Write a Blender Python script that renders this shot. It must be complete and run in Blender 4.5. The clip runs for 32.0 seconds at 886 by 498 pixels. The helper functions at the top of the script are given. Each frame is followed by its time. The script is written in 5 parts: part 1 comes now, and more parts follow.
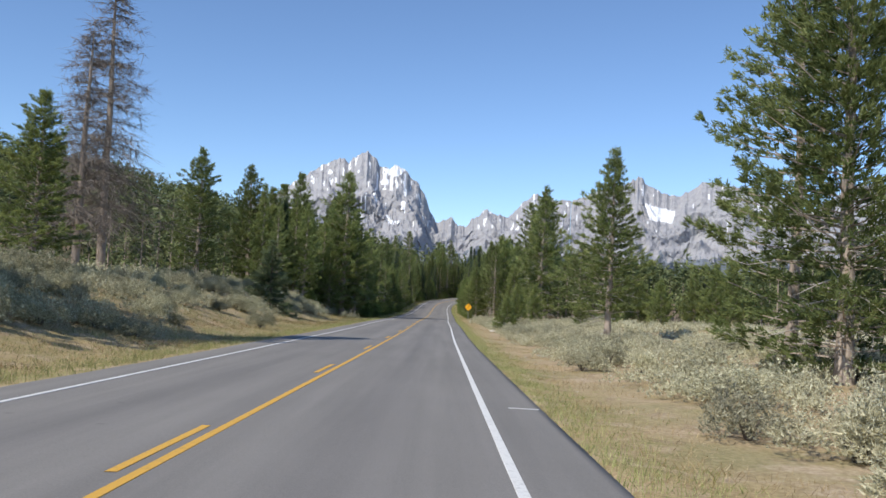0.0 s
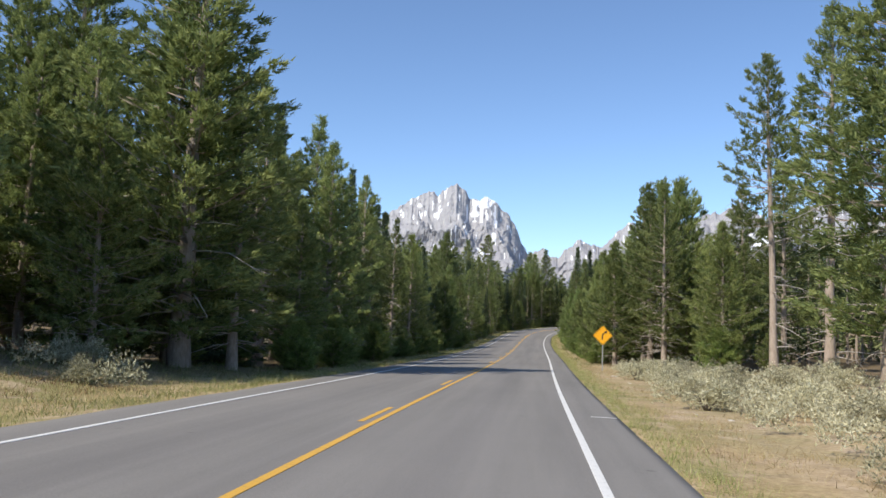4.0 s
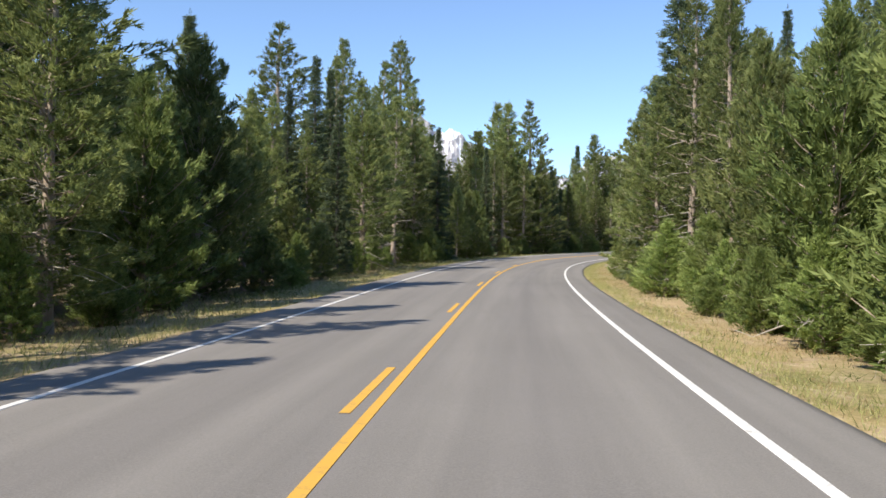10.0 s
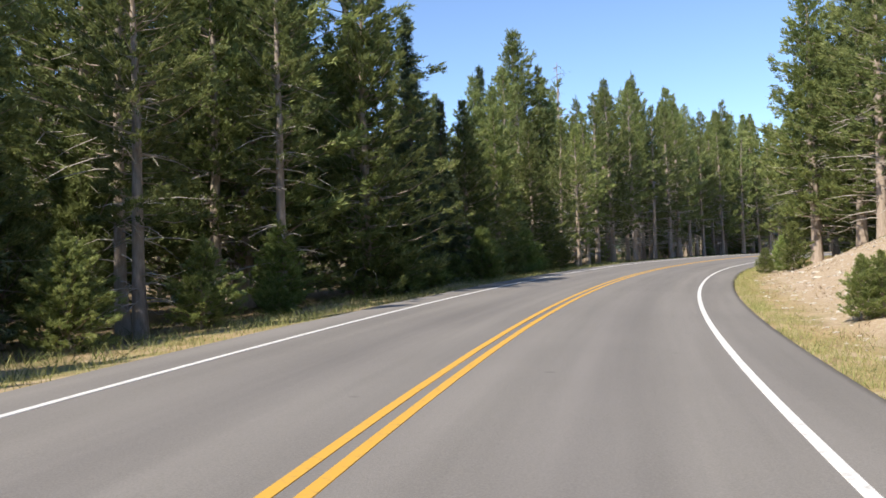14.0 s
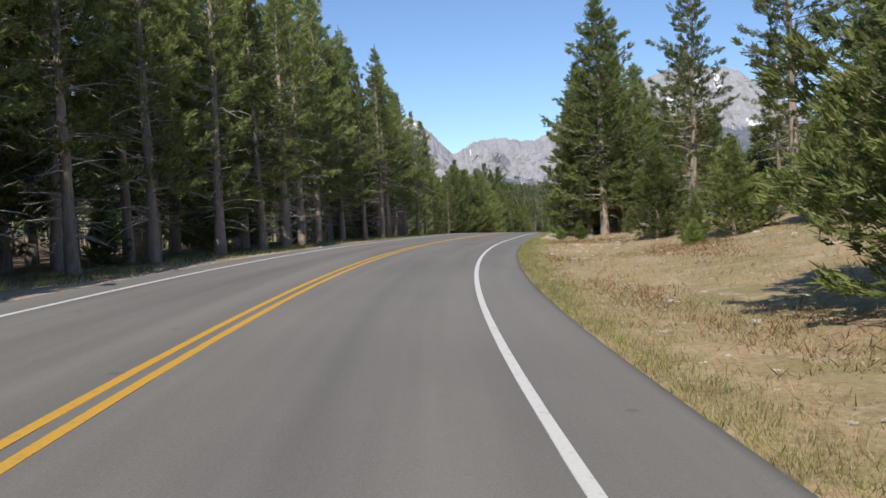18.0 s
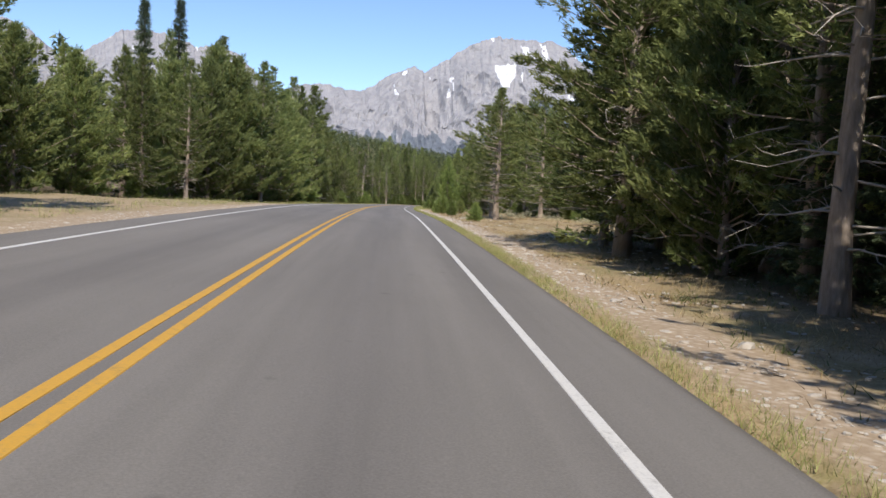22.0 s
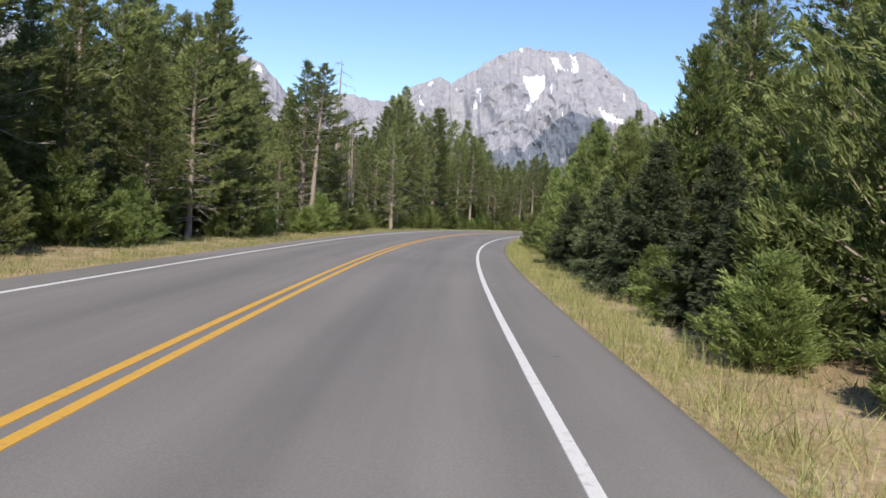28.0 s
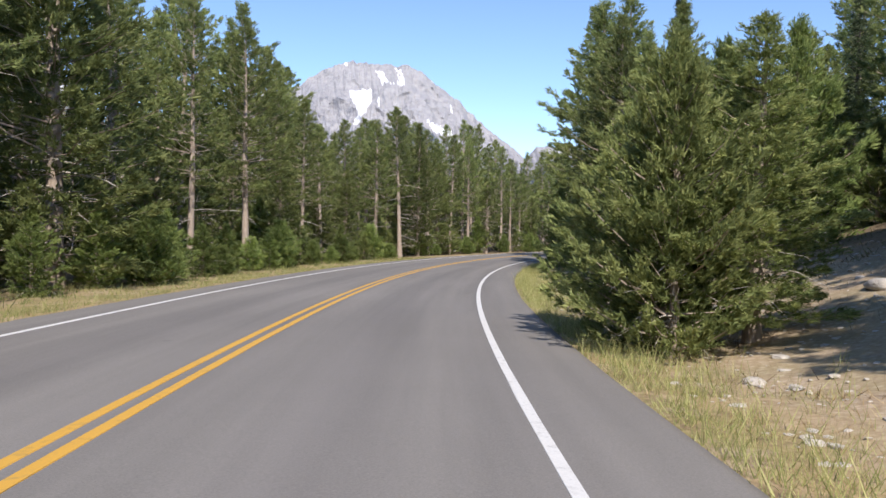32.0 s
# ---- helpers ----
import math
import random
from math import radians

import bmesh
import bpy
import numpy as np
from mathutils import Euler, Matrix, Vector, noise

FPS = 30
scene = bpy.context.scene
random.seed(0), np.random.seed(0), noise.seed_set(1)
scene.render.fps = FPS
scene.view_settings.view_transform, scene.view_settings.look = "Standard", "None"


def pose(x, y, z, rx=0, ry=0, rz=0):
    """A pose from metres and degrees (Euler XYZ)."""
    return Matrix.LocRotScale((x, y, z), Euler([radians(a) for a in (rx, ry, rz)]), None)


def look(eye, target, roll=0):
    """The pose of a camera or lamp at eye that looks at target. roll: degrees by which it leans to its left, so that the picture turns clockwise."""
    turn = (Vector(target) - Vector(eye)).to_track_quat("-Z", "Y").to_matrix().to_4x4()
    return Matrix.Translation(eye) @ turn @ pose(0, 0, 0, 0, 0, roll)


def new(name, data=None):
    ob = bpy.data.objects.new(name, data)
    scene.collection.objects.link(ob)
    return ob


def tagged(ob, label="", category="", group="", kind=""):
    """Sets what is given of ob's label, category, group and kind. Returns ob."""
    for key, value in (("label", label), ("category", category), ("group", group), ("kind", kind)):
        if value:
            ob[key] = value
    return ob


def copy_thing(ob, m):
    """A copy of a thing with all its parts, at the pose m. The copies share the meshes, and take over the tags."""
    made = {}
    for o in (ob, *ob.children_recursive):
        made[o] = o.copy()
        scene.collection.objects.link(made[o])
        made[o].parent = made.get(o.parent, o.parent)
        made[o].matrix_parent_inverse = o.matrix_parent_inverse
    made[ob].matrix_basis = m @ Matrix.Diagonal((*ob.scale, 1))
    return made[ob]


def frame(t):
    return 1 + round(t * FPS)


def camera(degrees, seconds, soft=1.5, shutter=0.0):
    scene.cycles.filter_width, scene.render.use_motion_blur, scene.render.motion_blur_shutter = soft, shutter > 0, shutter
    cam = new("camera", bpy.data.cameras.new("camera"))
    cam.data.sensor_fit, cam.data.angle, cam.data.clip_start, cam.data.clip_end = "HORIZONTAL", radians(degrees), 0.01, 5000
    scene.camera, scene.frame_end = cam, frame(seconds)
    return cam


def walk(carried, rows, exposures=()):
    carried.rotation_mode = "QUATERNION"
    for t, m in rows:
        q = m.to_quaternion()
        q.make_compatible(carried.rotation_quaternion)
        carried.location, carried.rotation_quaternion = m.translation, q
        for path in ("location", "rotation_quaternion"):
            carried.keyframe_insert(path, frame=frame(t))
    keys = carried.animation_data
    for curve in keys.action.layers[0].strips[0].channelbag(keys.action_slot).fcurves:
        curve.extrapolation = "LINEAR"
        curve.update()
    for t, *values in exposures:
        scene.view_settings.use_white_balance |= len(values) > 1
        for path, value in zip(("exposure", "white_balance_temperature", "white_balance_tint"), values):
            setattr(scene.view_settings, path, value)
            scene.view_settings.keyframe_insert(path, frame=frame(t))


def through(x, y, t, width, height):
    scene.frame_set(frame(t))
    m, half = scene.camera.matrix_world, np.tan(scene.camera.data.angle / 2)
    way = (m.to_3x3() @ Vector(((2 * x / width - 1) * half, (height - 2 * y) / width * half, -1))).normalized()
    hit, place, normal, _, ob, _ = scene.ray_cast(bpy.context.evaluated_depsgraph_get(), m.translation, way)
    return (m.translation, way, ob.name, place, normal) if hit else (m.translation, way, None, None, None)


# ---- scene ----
cam = camera(53.67, 32.0, soft=1.55)
ROWS = [
    (0.0, 2.62, 0.00, 1.47, -0.39, 3.03, -2.78),
    (0.5, 2.69, 9.88, 1.25, 2.12, 3.74, -2.13),
    (1.0, 2.78, 19.76, 1.04, 3.53, 4.54, -2.18),
    (1.5, 2.83, 29.63, 0.84, 4.16, 5.57, -2.78),
    (2.0, 2.89, 39.48, 0.65, 4.59, 5.60, -1.49),
    (2.5, 2.93, 49.32, 0.50, 4.69, 3.77, -7.49),
    (3.0, 3.00, 59.13, 0.36, 5.19, 2.73, -3.60),
    (3.5, 3.12, 68.95, 0.25, 6.54, 3.71, -1.88),
    (4.0, 3.21, 78.75, 0.15, 5.69, 5.00, -2.05),
    (4.5, 3.20, 88.54, 0.04, 5.31, 4.90, -2.34),
    (5.0, 3.23, 98.30, -0.09, 5.28, 5.36, -1.72),
    (5.5, 3.31, 108.03, -0.23, 5.12, 5.82, -1.10),
    (6.0, 3.42, 117.74, -0.35, 5.07, 6.28, -0.47),
    (6.5, 3.54, 127.43, -0.44, 5.13, 6.74, 0.15),
    (7.0, 3.58, 137.11, -0.50, 5.24, 6.78, -0.17),
    (7.5, 3.58, 146.77, -0.55, 5.01, 6.17, -2.12),
    (8.0, 3.54, 156.41, -0.59, 4.19, 5.46, 0.13),
    (8.5, 3.42, 166.01, -0.60, 3.29, 4.20, -2.12),
    (9.0, 3.30, 175.59, -0.59, 3.60, 4.34, -1.26),
    (9.5, 3.11, 185.16, -0.53, 4.14, 2.21, -1.20),
    (10.0, 2.95, 194.74, -0.45, 3.59, 0.89, -1.03),
    (10.5, 2.97, 204.31, -0.32, 3.88, 0.49, -0.65),
    (11.0, 3.02, 213.88, -0.14, 3.88, 0.69, -0.36),
    (11.5, 3.38, 223.45, 0.08, 3.54, 0.49, -0.75),
    (12.0, 3.85, 233.00, 0.33, 2.71, 0.89, 0.45),
    (12.5, 4.57, 242.53, 0.59, 2.00, 1.17, 2.05),
    (13.0, 5.61, 252.00, 0.86, 0.68, 1.46, 1.44),
    (13.5, 7.16, 261.70, 1.13, -0.44, 1.38, 0.68),
    (14.0, 9.20, 271.30, 1.39, -2.57, 1.80, 1.72),
    (14.5, 11.59, 280.82, 1.65, -7.62, 1.74, 4.04),
    (15.0, 14.38, 290.24, 1.91, -13.28, 1.79, 5.15),
    (15.5, 17.60, 299.51, 2.17, -19.50, 1.75, 4.92),
    (16.0, 21.06, 308.69, 2.44, -22.89, 1.08, 4.59),
    (16.5, 24.88, 317.72, 2.70, -26.51, 0.42, 4.26),
    (17.0, 29.08, 326.58, 2.95, -30.18, -0.25, 3.94),
    (17.5, 33.66, 335.23, 3.20, -33.36, -0.92, 3.61),
    (18.0, 38.56, 343.70, 3.45, -34.88, -1.00, 2.75),
    (18.5, 43.86, 351.93, 3.68, -36.87, -0.82, 1.66),
    (19.0, 49.54, 359.91, 3.89, -39.25, -0.93, 2.37),
    (19.5, 55.46, 367.72, 4.09, -41.36, -1.77, 1.59),
    (20.0, 61.70, 375.31, 4.25, -43.67, -2.80, 1.00),
    (20.5, 68.17, 382.72, 4.36, -45.91, -2.96, 0.08),
    (21.0, 74.80, 390.03, 4.45, -46.84, -2.31, -1.05),
    (21.5, 81.58, 397.24, 4.52, -46.68, -2.88, -2.82),
    (22.0, 88.35, 404.46, 4.58, -46.82, -4.06, -3.20),
    (22.5, 95.20, 411.61, 4.62, -46.66, -4.39, -2.38),
    (23.0, 102.05, 418.76, 4.61, -45.31, -4.91, -3.06),
    (23.5, 108.85, 425.94, 4.57, -44.14, -4.99, -4.04),
    (24.0, 115.68, 433.11, 4.48, -43.88, -2.68, -1.42),
    (24.5, 122.50, 440.29, 4.35, -44.40, -2.63, -2.58),
    (25.0, 129.31, 447.48, 4.18, -44.82, -3.60, -2.05),
    (25.5, 136.16, 454.63, 3.99, -44.74, -3.56, -2.55),
    (26.0, 143.01, 461.77, 3.78, -44.61, -3.53, -3.06),
    (26.5, 149.89, 468.87, 3.57, -44.55, -3.51, -3.55),
    (27.0, 156.80, 475.94, 3.36, -44.59, -3.48, -4.05),
    (27.5, 163.76, 482.97, 3.16, -44.85, -3.45, -4.54),
    (28.0, 170.77, 489.93, 2.98, -45.26, -3.25, -3.89),
    (28.5, 177.76, 496.91, 2.80, -46.95, -2.93, -3.94),
    (29.0, 184.82, 503.80, 2.62, -48.14, -2.72, -2.49),
    (29.5, 192.04, 510.51, 2.44, -49.47, -2.65, -0.98),
    (30.0, 199.39, 517.05, 2.25, -50.82, -2.88, -1.17),
    (30.5, 206.81, 523.50, 2.06, -52.82, -2.94, -0.62),
    (31.0, 214.41, 529.75, 1.87, -54.72, -2.71, -0.28),
    (31.5, 222.24, 535.71, 1.67, -55.53, -2.41, -0.05),
    (32.0, 230.22, 541.49, 1.47, -56.14, -1.72, -1.03),
]
walk(cam, [(t, pose(x, y, z, 90 + pitch, roll, yaw)) for t, x, y, z, yaw, pitch, roll in ROWS],
     exposures=[(0, 0.08, 6400, 10), (4, 0.27, 6600, 10), (6.5, 0.38, 6600, 10), (9, 0.58, 6750, 10), (12, 0.68, 6850, 12), (15.5, 0.48, 6650, 12), (17.5, 0.0, 6600, 10), (20, 0.0, 6550, 10), (22, 0.1, 6550, 13), (23, 0.15, 6550, 14),
                (25.5, 0.2, 6550, 14), (27.5, 0.2, 6500, 14), (30, 0.3, 6550, 14), (32, 0.36, 6500, 15)])

# the road's own line: curvature, grade and crossfall along its length
KAPPA = [-0.111, -0.072, -0.034, -0.002, 0.008, -0.041, 0.037, 0.026, -0.055, -0.025, 0.006, 0.054, -0.002, -0.004, -0.048, -0.051, -0.089, -0.214, -0.445, -0.511, -0.433, -0.395, -0.378, -0.432, -0.462, -0.466, -0.444, -0.376, -0.233, -0.053, 0.035, -0.003, -0.026, 0.004, 0.017, -0.014, -0.059, -0.065, -0.075, -0.131, -0.218, -0.286, -0.258, -0.199, -0.285, -0.378, -0.421, -0.439, -0.443, -0.441, -0.437, -0.434, -0.431, -0.430, -0.430, -0.430, -0.430, -0.430, -0.430]
GRADE = [-2.97, -1.93, -1.70, -1.01, -1.58, -0.82, -0.33, 0.87, 2.49, 3.00, 2.71, 2.84, 2.58, 2.13, 0.92, 0.55, -0.69, -1.94, -2.27, -1.91, -1.89, -1.87, -2.17, -1.90, -1.59, -1.32, -1.13, -0.99, -0.88, -0.79]
BANK = [2.04, 0.58, -1.74, -1.86, -0.55, -0.06, 1.18, 2.04, 0.35, -1.75, -3.53, -4.68, -5.81, -5.95, -5.00, -5.28, -3.88, -3.36, -2.40, -0.87, 0.49, -0.57, -1.07, -0.77, -0.15, 0.14, 0.20, 0.17, 0.12, 0.07]

# ---- world and sun ----
SUN_AZ, SUN_EL = 224.0, 44.0
world = bpy.data.worlds.new("world")
scene.world = world
world.use_nodes = True
wn = world.node_tree.nodes
sky = wn.new("ShaderNodeTexSky")
sky.sky_type = "NISHITA"
sky.sun_disc = False
sky.sun_elevation, sky.sun_rotation = radians(SUN_EL), radians(SUN_AZ)
sky.altitude, sky.air_density, sky.dust_density, sky.ozone_density = 2100.0, 1.0, 0.0, 4.5
wn["Background"].inputs["Strength"].default_value = 0.155
world.node_tree.links.new(sky.outputs[0], wn["Background"].inputs["Color"])
sun = new("sun", bpy.data.lights.new("sun", "SUN"))
sun.data.energy, sun.data.angle, sun.data.color = 4.5, radians(0.53), (1.0, 0.94, 0.84)
sd = Vector((math.sin(radians(SUN_AZ)) * math.cos(radians(SUN_EL)), math.cos(radians(SUN_AZ)) * math.cos(radians(SUN_EL)), math.sin(radians(SUN_EL))))
sun.matrix_world = look(sd * 100, (0, 0, 0))

# ---- materials ----
def mat(name, rough=0.85):
    m = bpy.data.materials.new(name)
    m.use_nodes = True
    b = m.node_tree.nodes["Principled BSDF"]
    b.inputs["Roughness"].default_value = rough
    b.inputs["Specular IOR Level"].default_value = 0.25
    return m, m.node_tree, b


def node(nt, kind, **kw):
    n = nt.nodes.new(kind)
    for k, v in kw.items():
        n.inputs[k].default_value = v
    return n


def coords(nt, world_space=True):
    if world_space:
        return nt.nodes.new("ShaderNodeNewGeometry").outputs["Position"]
    return nt.nodes.new("ShaderNodeTexCoord").outputs["Object"]


def noise_fac(nt, vec, scale, detail=4.0, rough=0.55):
    n = node(nt, "ShaderNodeTexNoise", Scale=scale, Detail=detail, Roughness=rough)
    nt.links.new(vec, n.inputs["Vector"])
    return n.outputs["Fac"]


def ramp(nt, fac, stops):
    r = nt.nodes.new("ShaderNodeValToRGB")
    el = r.color_ramp.elements
    while len(el) < len(stops):
        el.new(0.5)
    for e, (p, c) in zip(el, stops):
        e.position, e.color = p, (*c, 1)
    nt.links.new(fac, r.inputs["Fac"])
    return r.outputs["Color"]


def blend(nt, fac, a, b, mode="MIX"):
    m = nt.nodes.new("ShaderNodeMix")
    m.data_type, m.blend_type = "RGBA", mode
    for sock, v in ((m.inputs[0], fac), (m.inputs[6], a), (m.inputs[7], b)):
        if isinstance(v, (int, float)):
            sock.default_value = v
        elif isinstance(v, tuple):
            sock.default_value = (*v, 1)
        else:
            nt.links.new(v, sock)
    return m.outputs[2]


def bump(nt, b, height, strength, dist):
    n = node(nt, "ShaderNodeBump", Strength=strength, Distance=dist)
    nt.links.new(height, n.inputs["Height"])
    nt.links.new(n.outputs[0], b.inputs["Normal"])


def foliage_mat(name, dark, mid, light, through=0.38, tufts=False):
    """tufts: old and new growth differ tuft by tuft, by the mesh's own tone, which also paints shade inside the crown.
    """
    m, nt, b = mat(name, 0.7)
    geo = nt.nodes.new("ShaderNodeNewGeometry")
    info = nt.nodes.new("ShaderNodeObjectInfo")
    fac = geo.outputs["Random Per Island"]
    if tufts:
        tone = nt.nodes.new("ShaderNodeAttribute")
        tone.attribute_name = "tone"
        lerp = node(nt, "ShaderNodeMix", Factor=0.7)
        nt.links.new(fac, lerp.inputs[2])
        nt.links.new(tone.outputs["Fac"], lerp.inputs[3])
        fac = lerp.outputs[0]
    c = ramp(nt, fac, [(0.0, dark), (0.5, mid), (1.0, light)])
    hue = node(nt, "ShaderNodeHueSaturation", Saturation=1.0)
    mr = node(nt, "ShaderNodeMapRange")
    mr.inputs[3].default_value, mr.inputs[4].default_value = 0.7, 1.3
    nt.links.new(info.outputs["Random"], mr.inputs[0])
    nt.links.new(mr.outputs[0], hue.inputs["Value"])
    mh = node(nt, "ShaderNodeMapRange")
    mh.inputs[3].default_value, mh.inputs[4].default_value = 0.485, 0.51
    big = noise_fac(nt, coords(nt), 0.13, 2.0)
    nt.links.new(big, mh.inputs[0])
    nt.links.new(mh.outputs[0], hue.inputs["Hue"])
    nt.links.new(c, hue.inputs["Color"])
    nt.links.new(hue.outputs[0], b.inputs["Base Color"])
    tr = nt.nodes.new("ShaderNodeBsdfTranslucent")
    nt.links.new(hue.outputs[0], tr.inputs["Color"])
    mx = node(nt, "ShaderNodeMixShader", Fac=through)
    nt.links.new(b.outputs[0], mx.inputs[1])
    nt.links.new(tr.outputs[0], mx.inputs[2])
    nt.links.new(mx.outputs[0], nt.nodes["Material Output"].inputs["Surface"])
    return m


# needle colours: dark and light ends also paint shaded gaps and sunlit tufts
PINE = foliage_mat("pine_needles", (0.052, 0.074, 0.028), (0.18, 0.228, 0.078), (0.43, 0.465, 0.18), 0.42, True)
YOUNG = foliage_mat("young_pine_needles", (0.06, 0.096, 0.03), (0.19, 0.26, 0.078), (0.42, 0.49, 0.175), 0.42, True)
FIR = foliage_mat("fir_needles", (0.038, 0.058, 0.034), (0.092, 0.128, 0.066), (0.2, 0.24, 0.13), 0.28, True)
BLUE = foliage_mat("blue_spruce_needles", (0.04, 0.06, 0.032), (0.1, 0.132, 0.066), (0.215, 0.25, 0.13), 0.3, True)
FOREST = foliage_mat("forest_needles", (0.04, 0.055, 0.026), (0.11, 0.138, 0.058), (0.24, 0.26, 0.115), 0.3)
RUST = foliage_mat("rust_needles", (0.1, 0.05, 0.025), (0.21, 0.105, 0.05), (0.32, 0.18, 0.1), 0.3, True)
# greener, darker copy of SAGE; the bank's part shade is in its colour
BANKSAGE = foliage_mat("shaded_bank_sage_leaves", (0.19, 0.19, 0.105), (0.4, 0.385, 0.25), (0.6, 0.575, 0.41), 0.24)
SAGE = foliage_mat("sage_leaves", (0.245, 0.235, 0.145), (0.48, 0.46, 0.31), (0.67, 0.64, 0.45), 0.25)
STRAW = foliage_mat("dry_grass", (0.3, 0.215, 0.1), (0.52, 0.4, 0.205), (0.7, 0.58, 0.35), 0.3)
GREENGRASS = foliage_mat("verge_grass", (0.14, 0.165, 0.05), (0.3, 0.315, 0.12), (0.48, 0.47, 0.21), 0.3)
# olive grass, with the left bank's slope shade darkening its colour
OLIVE = foliage_mat("bank_grass", (0.1, 0.112, 0.04), (0.23, 0.225, 0.092), (0.4, 0.37, 0.18), 0.25)
FORB = foliage_mat("dry_forbs", (0.1, 0.07, 0.04), (0.22, 0.155, 0.085), (0.38, 0.3, 0.17), 0.2)
RUSTFORB = foliage_mat("rusty_forbs", (0.13, 0.075, 0.035), (0.28, 0.175, 0.085), (0.42, 0.3, 0.165), 0.2)
WEED = foliage_mat("weed_leaves", (0.05, 0.075, 0.02), (0.12, 0.15, 0.045), (0.24, 0.25, 0.1), 0.25)


def bark_mat(name, a, b_, c):
    m, nt, b = mat(name, 0.9)
    mp = node(nt, "ShaderNodeMapping")
    mp.inputs["Scale"].default_value = (6, 6, 1.3)
    nt.links.new(coords(nt), mp.inputs["Vector"])
    f = noise_fac(nt, mp.outputs[0], 2.2, 6.0, 0.65)
    big = noise_fac(nt, coords(nt), 0.5, 3.0)
    col = blend(nt, big, ramp(nt, f, [(0.3, a), (0.55, b_), (0.75, c)]), b_)
    nt.links.new(col, b.inputs["Base Color"])
    bump(nt, b, f, 0.7, 0.03)
    return m


BARK = bark_mat("pine_bark", (0.14, 0.11, 0.085), (0.38, 0.31, 0.25), (0.56, 0.49, 0.42))
DEADBARK = bark_mat("grey_dead_wood", (0.24, 0.21, 0.18), (0.48, 0.435, 0.385), (0.66, 0.615, 0.555))
TWIG = bark_mat("grey_brown_twigs", (0.13, 0.105, 0.085), (0.26, 0.22, 0.185), (0.38, 0.33, 0.29))
FIRBARK = bark_mat("fir_bark", (0.06, 0.048, 0.04), (0.16, 0.135, 0.115), (0.27, 0.235, 0.2))


def asphalt_mat():
    m, nt, b = mat("weathered_asphalt", 0.88)
    v = coords(nt)
    fine = noise_fac(nt, v, 55.0, 3.0, 0.7)
    big = noise_fac(nt, v, 0.16, 5.0, 0.6)
    at = [nt.nodes.new("ShaderNodeAttribute") for k in range(2)]
    at[0].attribute_name, at[1].attribute_name = "across", "along"
    xyz = nt.nodes.new("ShaderNodeCombineXYZ")
    nt.links.new(at[0].outputs["Fac"], xyz.inputs[0])
    nt.links.new(at[1].outputs["Fac"], xyz.inputs[1])
    mp = node(nt, "ShaderNodeMapping")
    mp.inputs["Scale"].default_value = (1.6, 0.05, 1)
    nt.links.new(xyz.outputs[0], mp.inputs["Vector"])
    streak = noise_fac(nt, mp.outputs[0], 1.0, 4.0)
    c = ramp(nt, fine, [(0.25, (0.125, 0.117, 0.108)), (0.5, (0.215, 0.201, 0.186)), (0.78, (0.330, 0.307, 0.284))])
    c = blend(nt, 0.4, c, ramp(nt, big, [(0.3, (0.165, 0.154, 0.144)), (0.7, (0.255, 0.239, 0.220))]))
    c = blend(nt, 0.32, c, ramp(nt, streak, [(0.35, (0.145, 0.137, 0.126)), (0.7, (0.290, 0.271, 0.249))]))
    # oil-darkened middle of each lane between the wheel tracks
    fold = nt.nodes.new("ShaderNodeMath")
    fold.operation = "PINGPONG"
    fold.inputs[1].default_value = 1.7
    nt.links.new(at[0].outputs["Fac"], fold.inputs[0])
    lane = node(nt, "ShaderNodeMapRange")
    lane.inputs[1].default_value, lane.inputs[2].default_value = 0.0, 1.7
    nt.links.new(fold.outputs[0], lane.inputs[0])
    wear = ramp(nt, lane.outputs[0], [(0.0, (0.93, 0.93, 0.93)), (0.45, (1.03, 1.03, 1.02)), (1.0, (0.86, 0.86, 0.87))])
    c = blend(nt, 0.8, c, wear, "MULTIPLY")
    sp = node(nt, "ShaderNodeTexVoronoi", Scale=0.75)
    nt.links.new(v, sp.inputs["Vector"])
    tar = ramp(nt, sp.outputs["Distance"], [(0.03, (0.3, 0.3, 0.3)), (0.06, (1, 1, 1))])
    c = blend(nt, 0.35, c, tar, "MULTIPLY")
    nt.links.new(c, b.inputs["Base Color"])
    bump(nt, b, fine, 0.35, 0.01)
    return m


def paint_mat(name, col, worn):
    m, nt, b = mat(name, 0.7)
    v = coords(nt)
    f = noise_fac(nt, v, 9.0, 6.0, 0.7)
    g = noise_fac(nt, v, 45.0, 3.0, 0.7)
    c = ramp(nt, f, [(0.3, worn), (0.46, col), (1.0, col)])
    c = blend(nt, 0.3, c, ramp(nt, g, [(0.3, worn), (0.6, col)]))
    nt.links.new(c, b.inputs["Base Color"])
    bump(nt, b, g, 0.2, 0.004)
    return m


ASPHALT = asphalt_mat()
WHITE = paint_mat("white_road_paint", (0.72, 0.71, 0.68), (0.4, 0.39, 0.37))
YELLOW = paint_mat("yellow_road_paint", (0.66, 0.37, 0.06), (0.4, 0.26, 0.09))


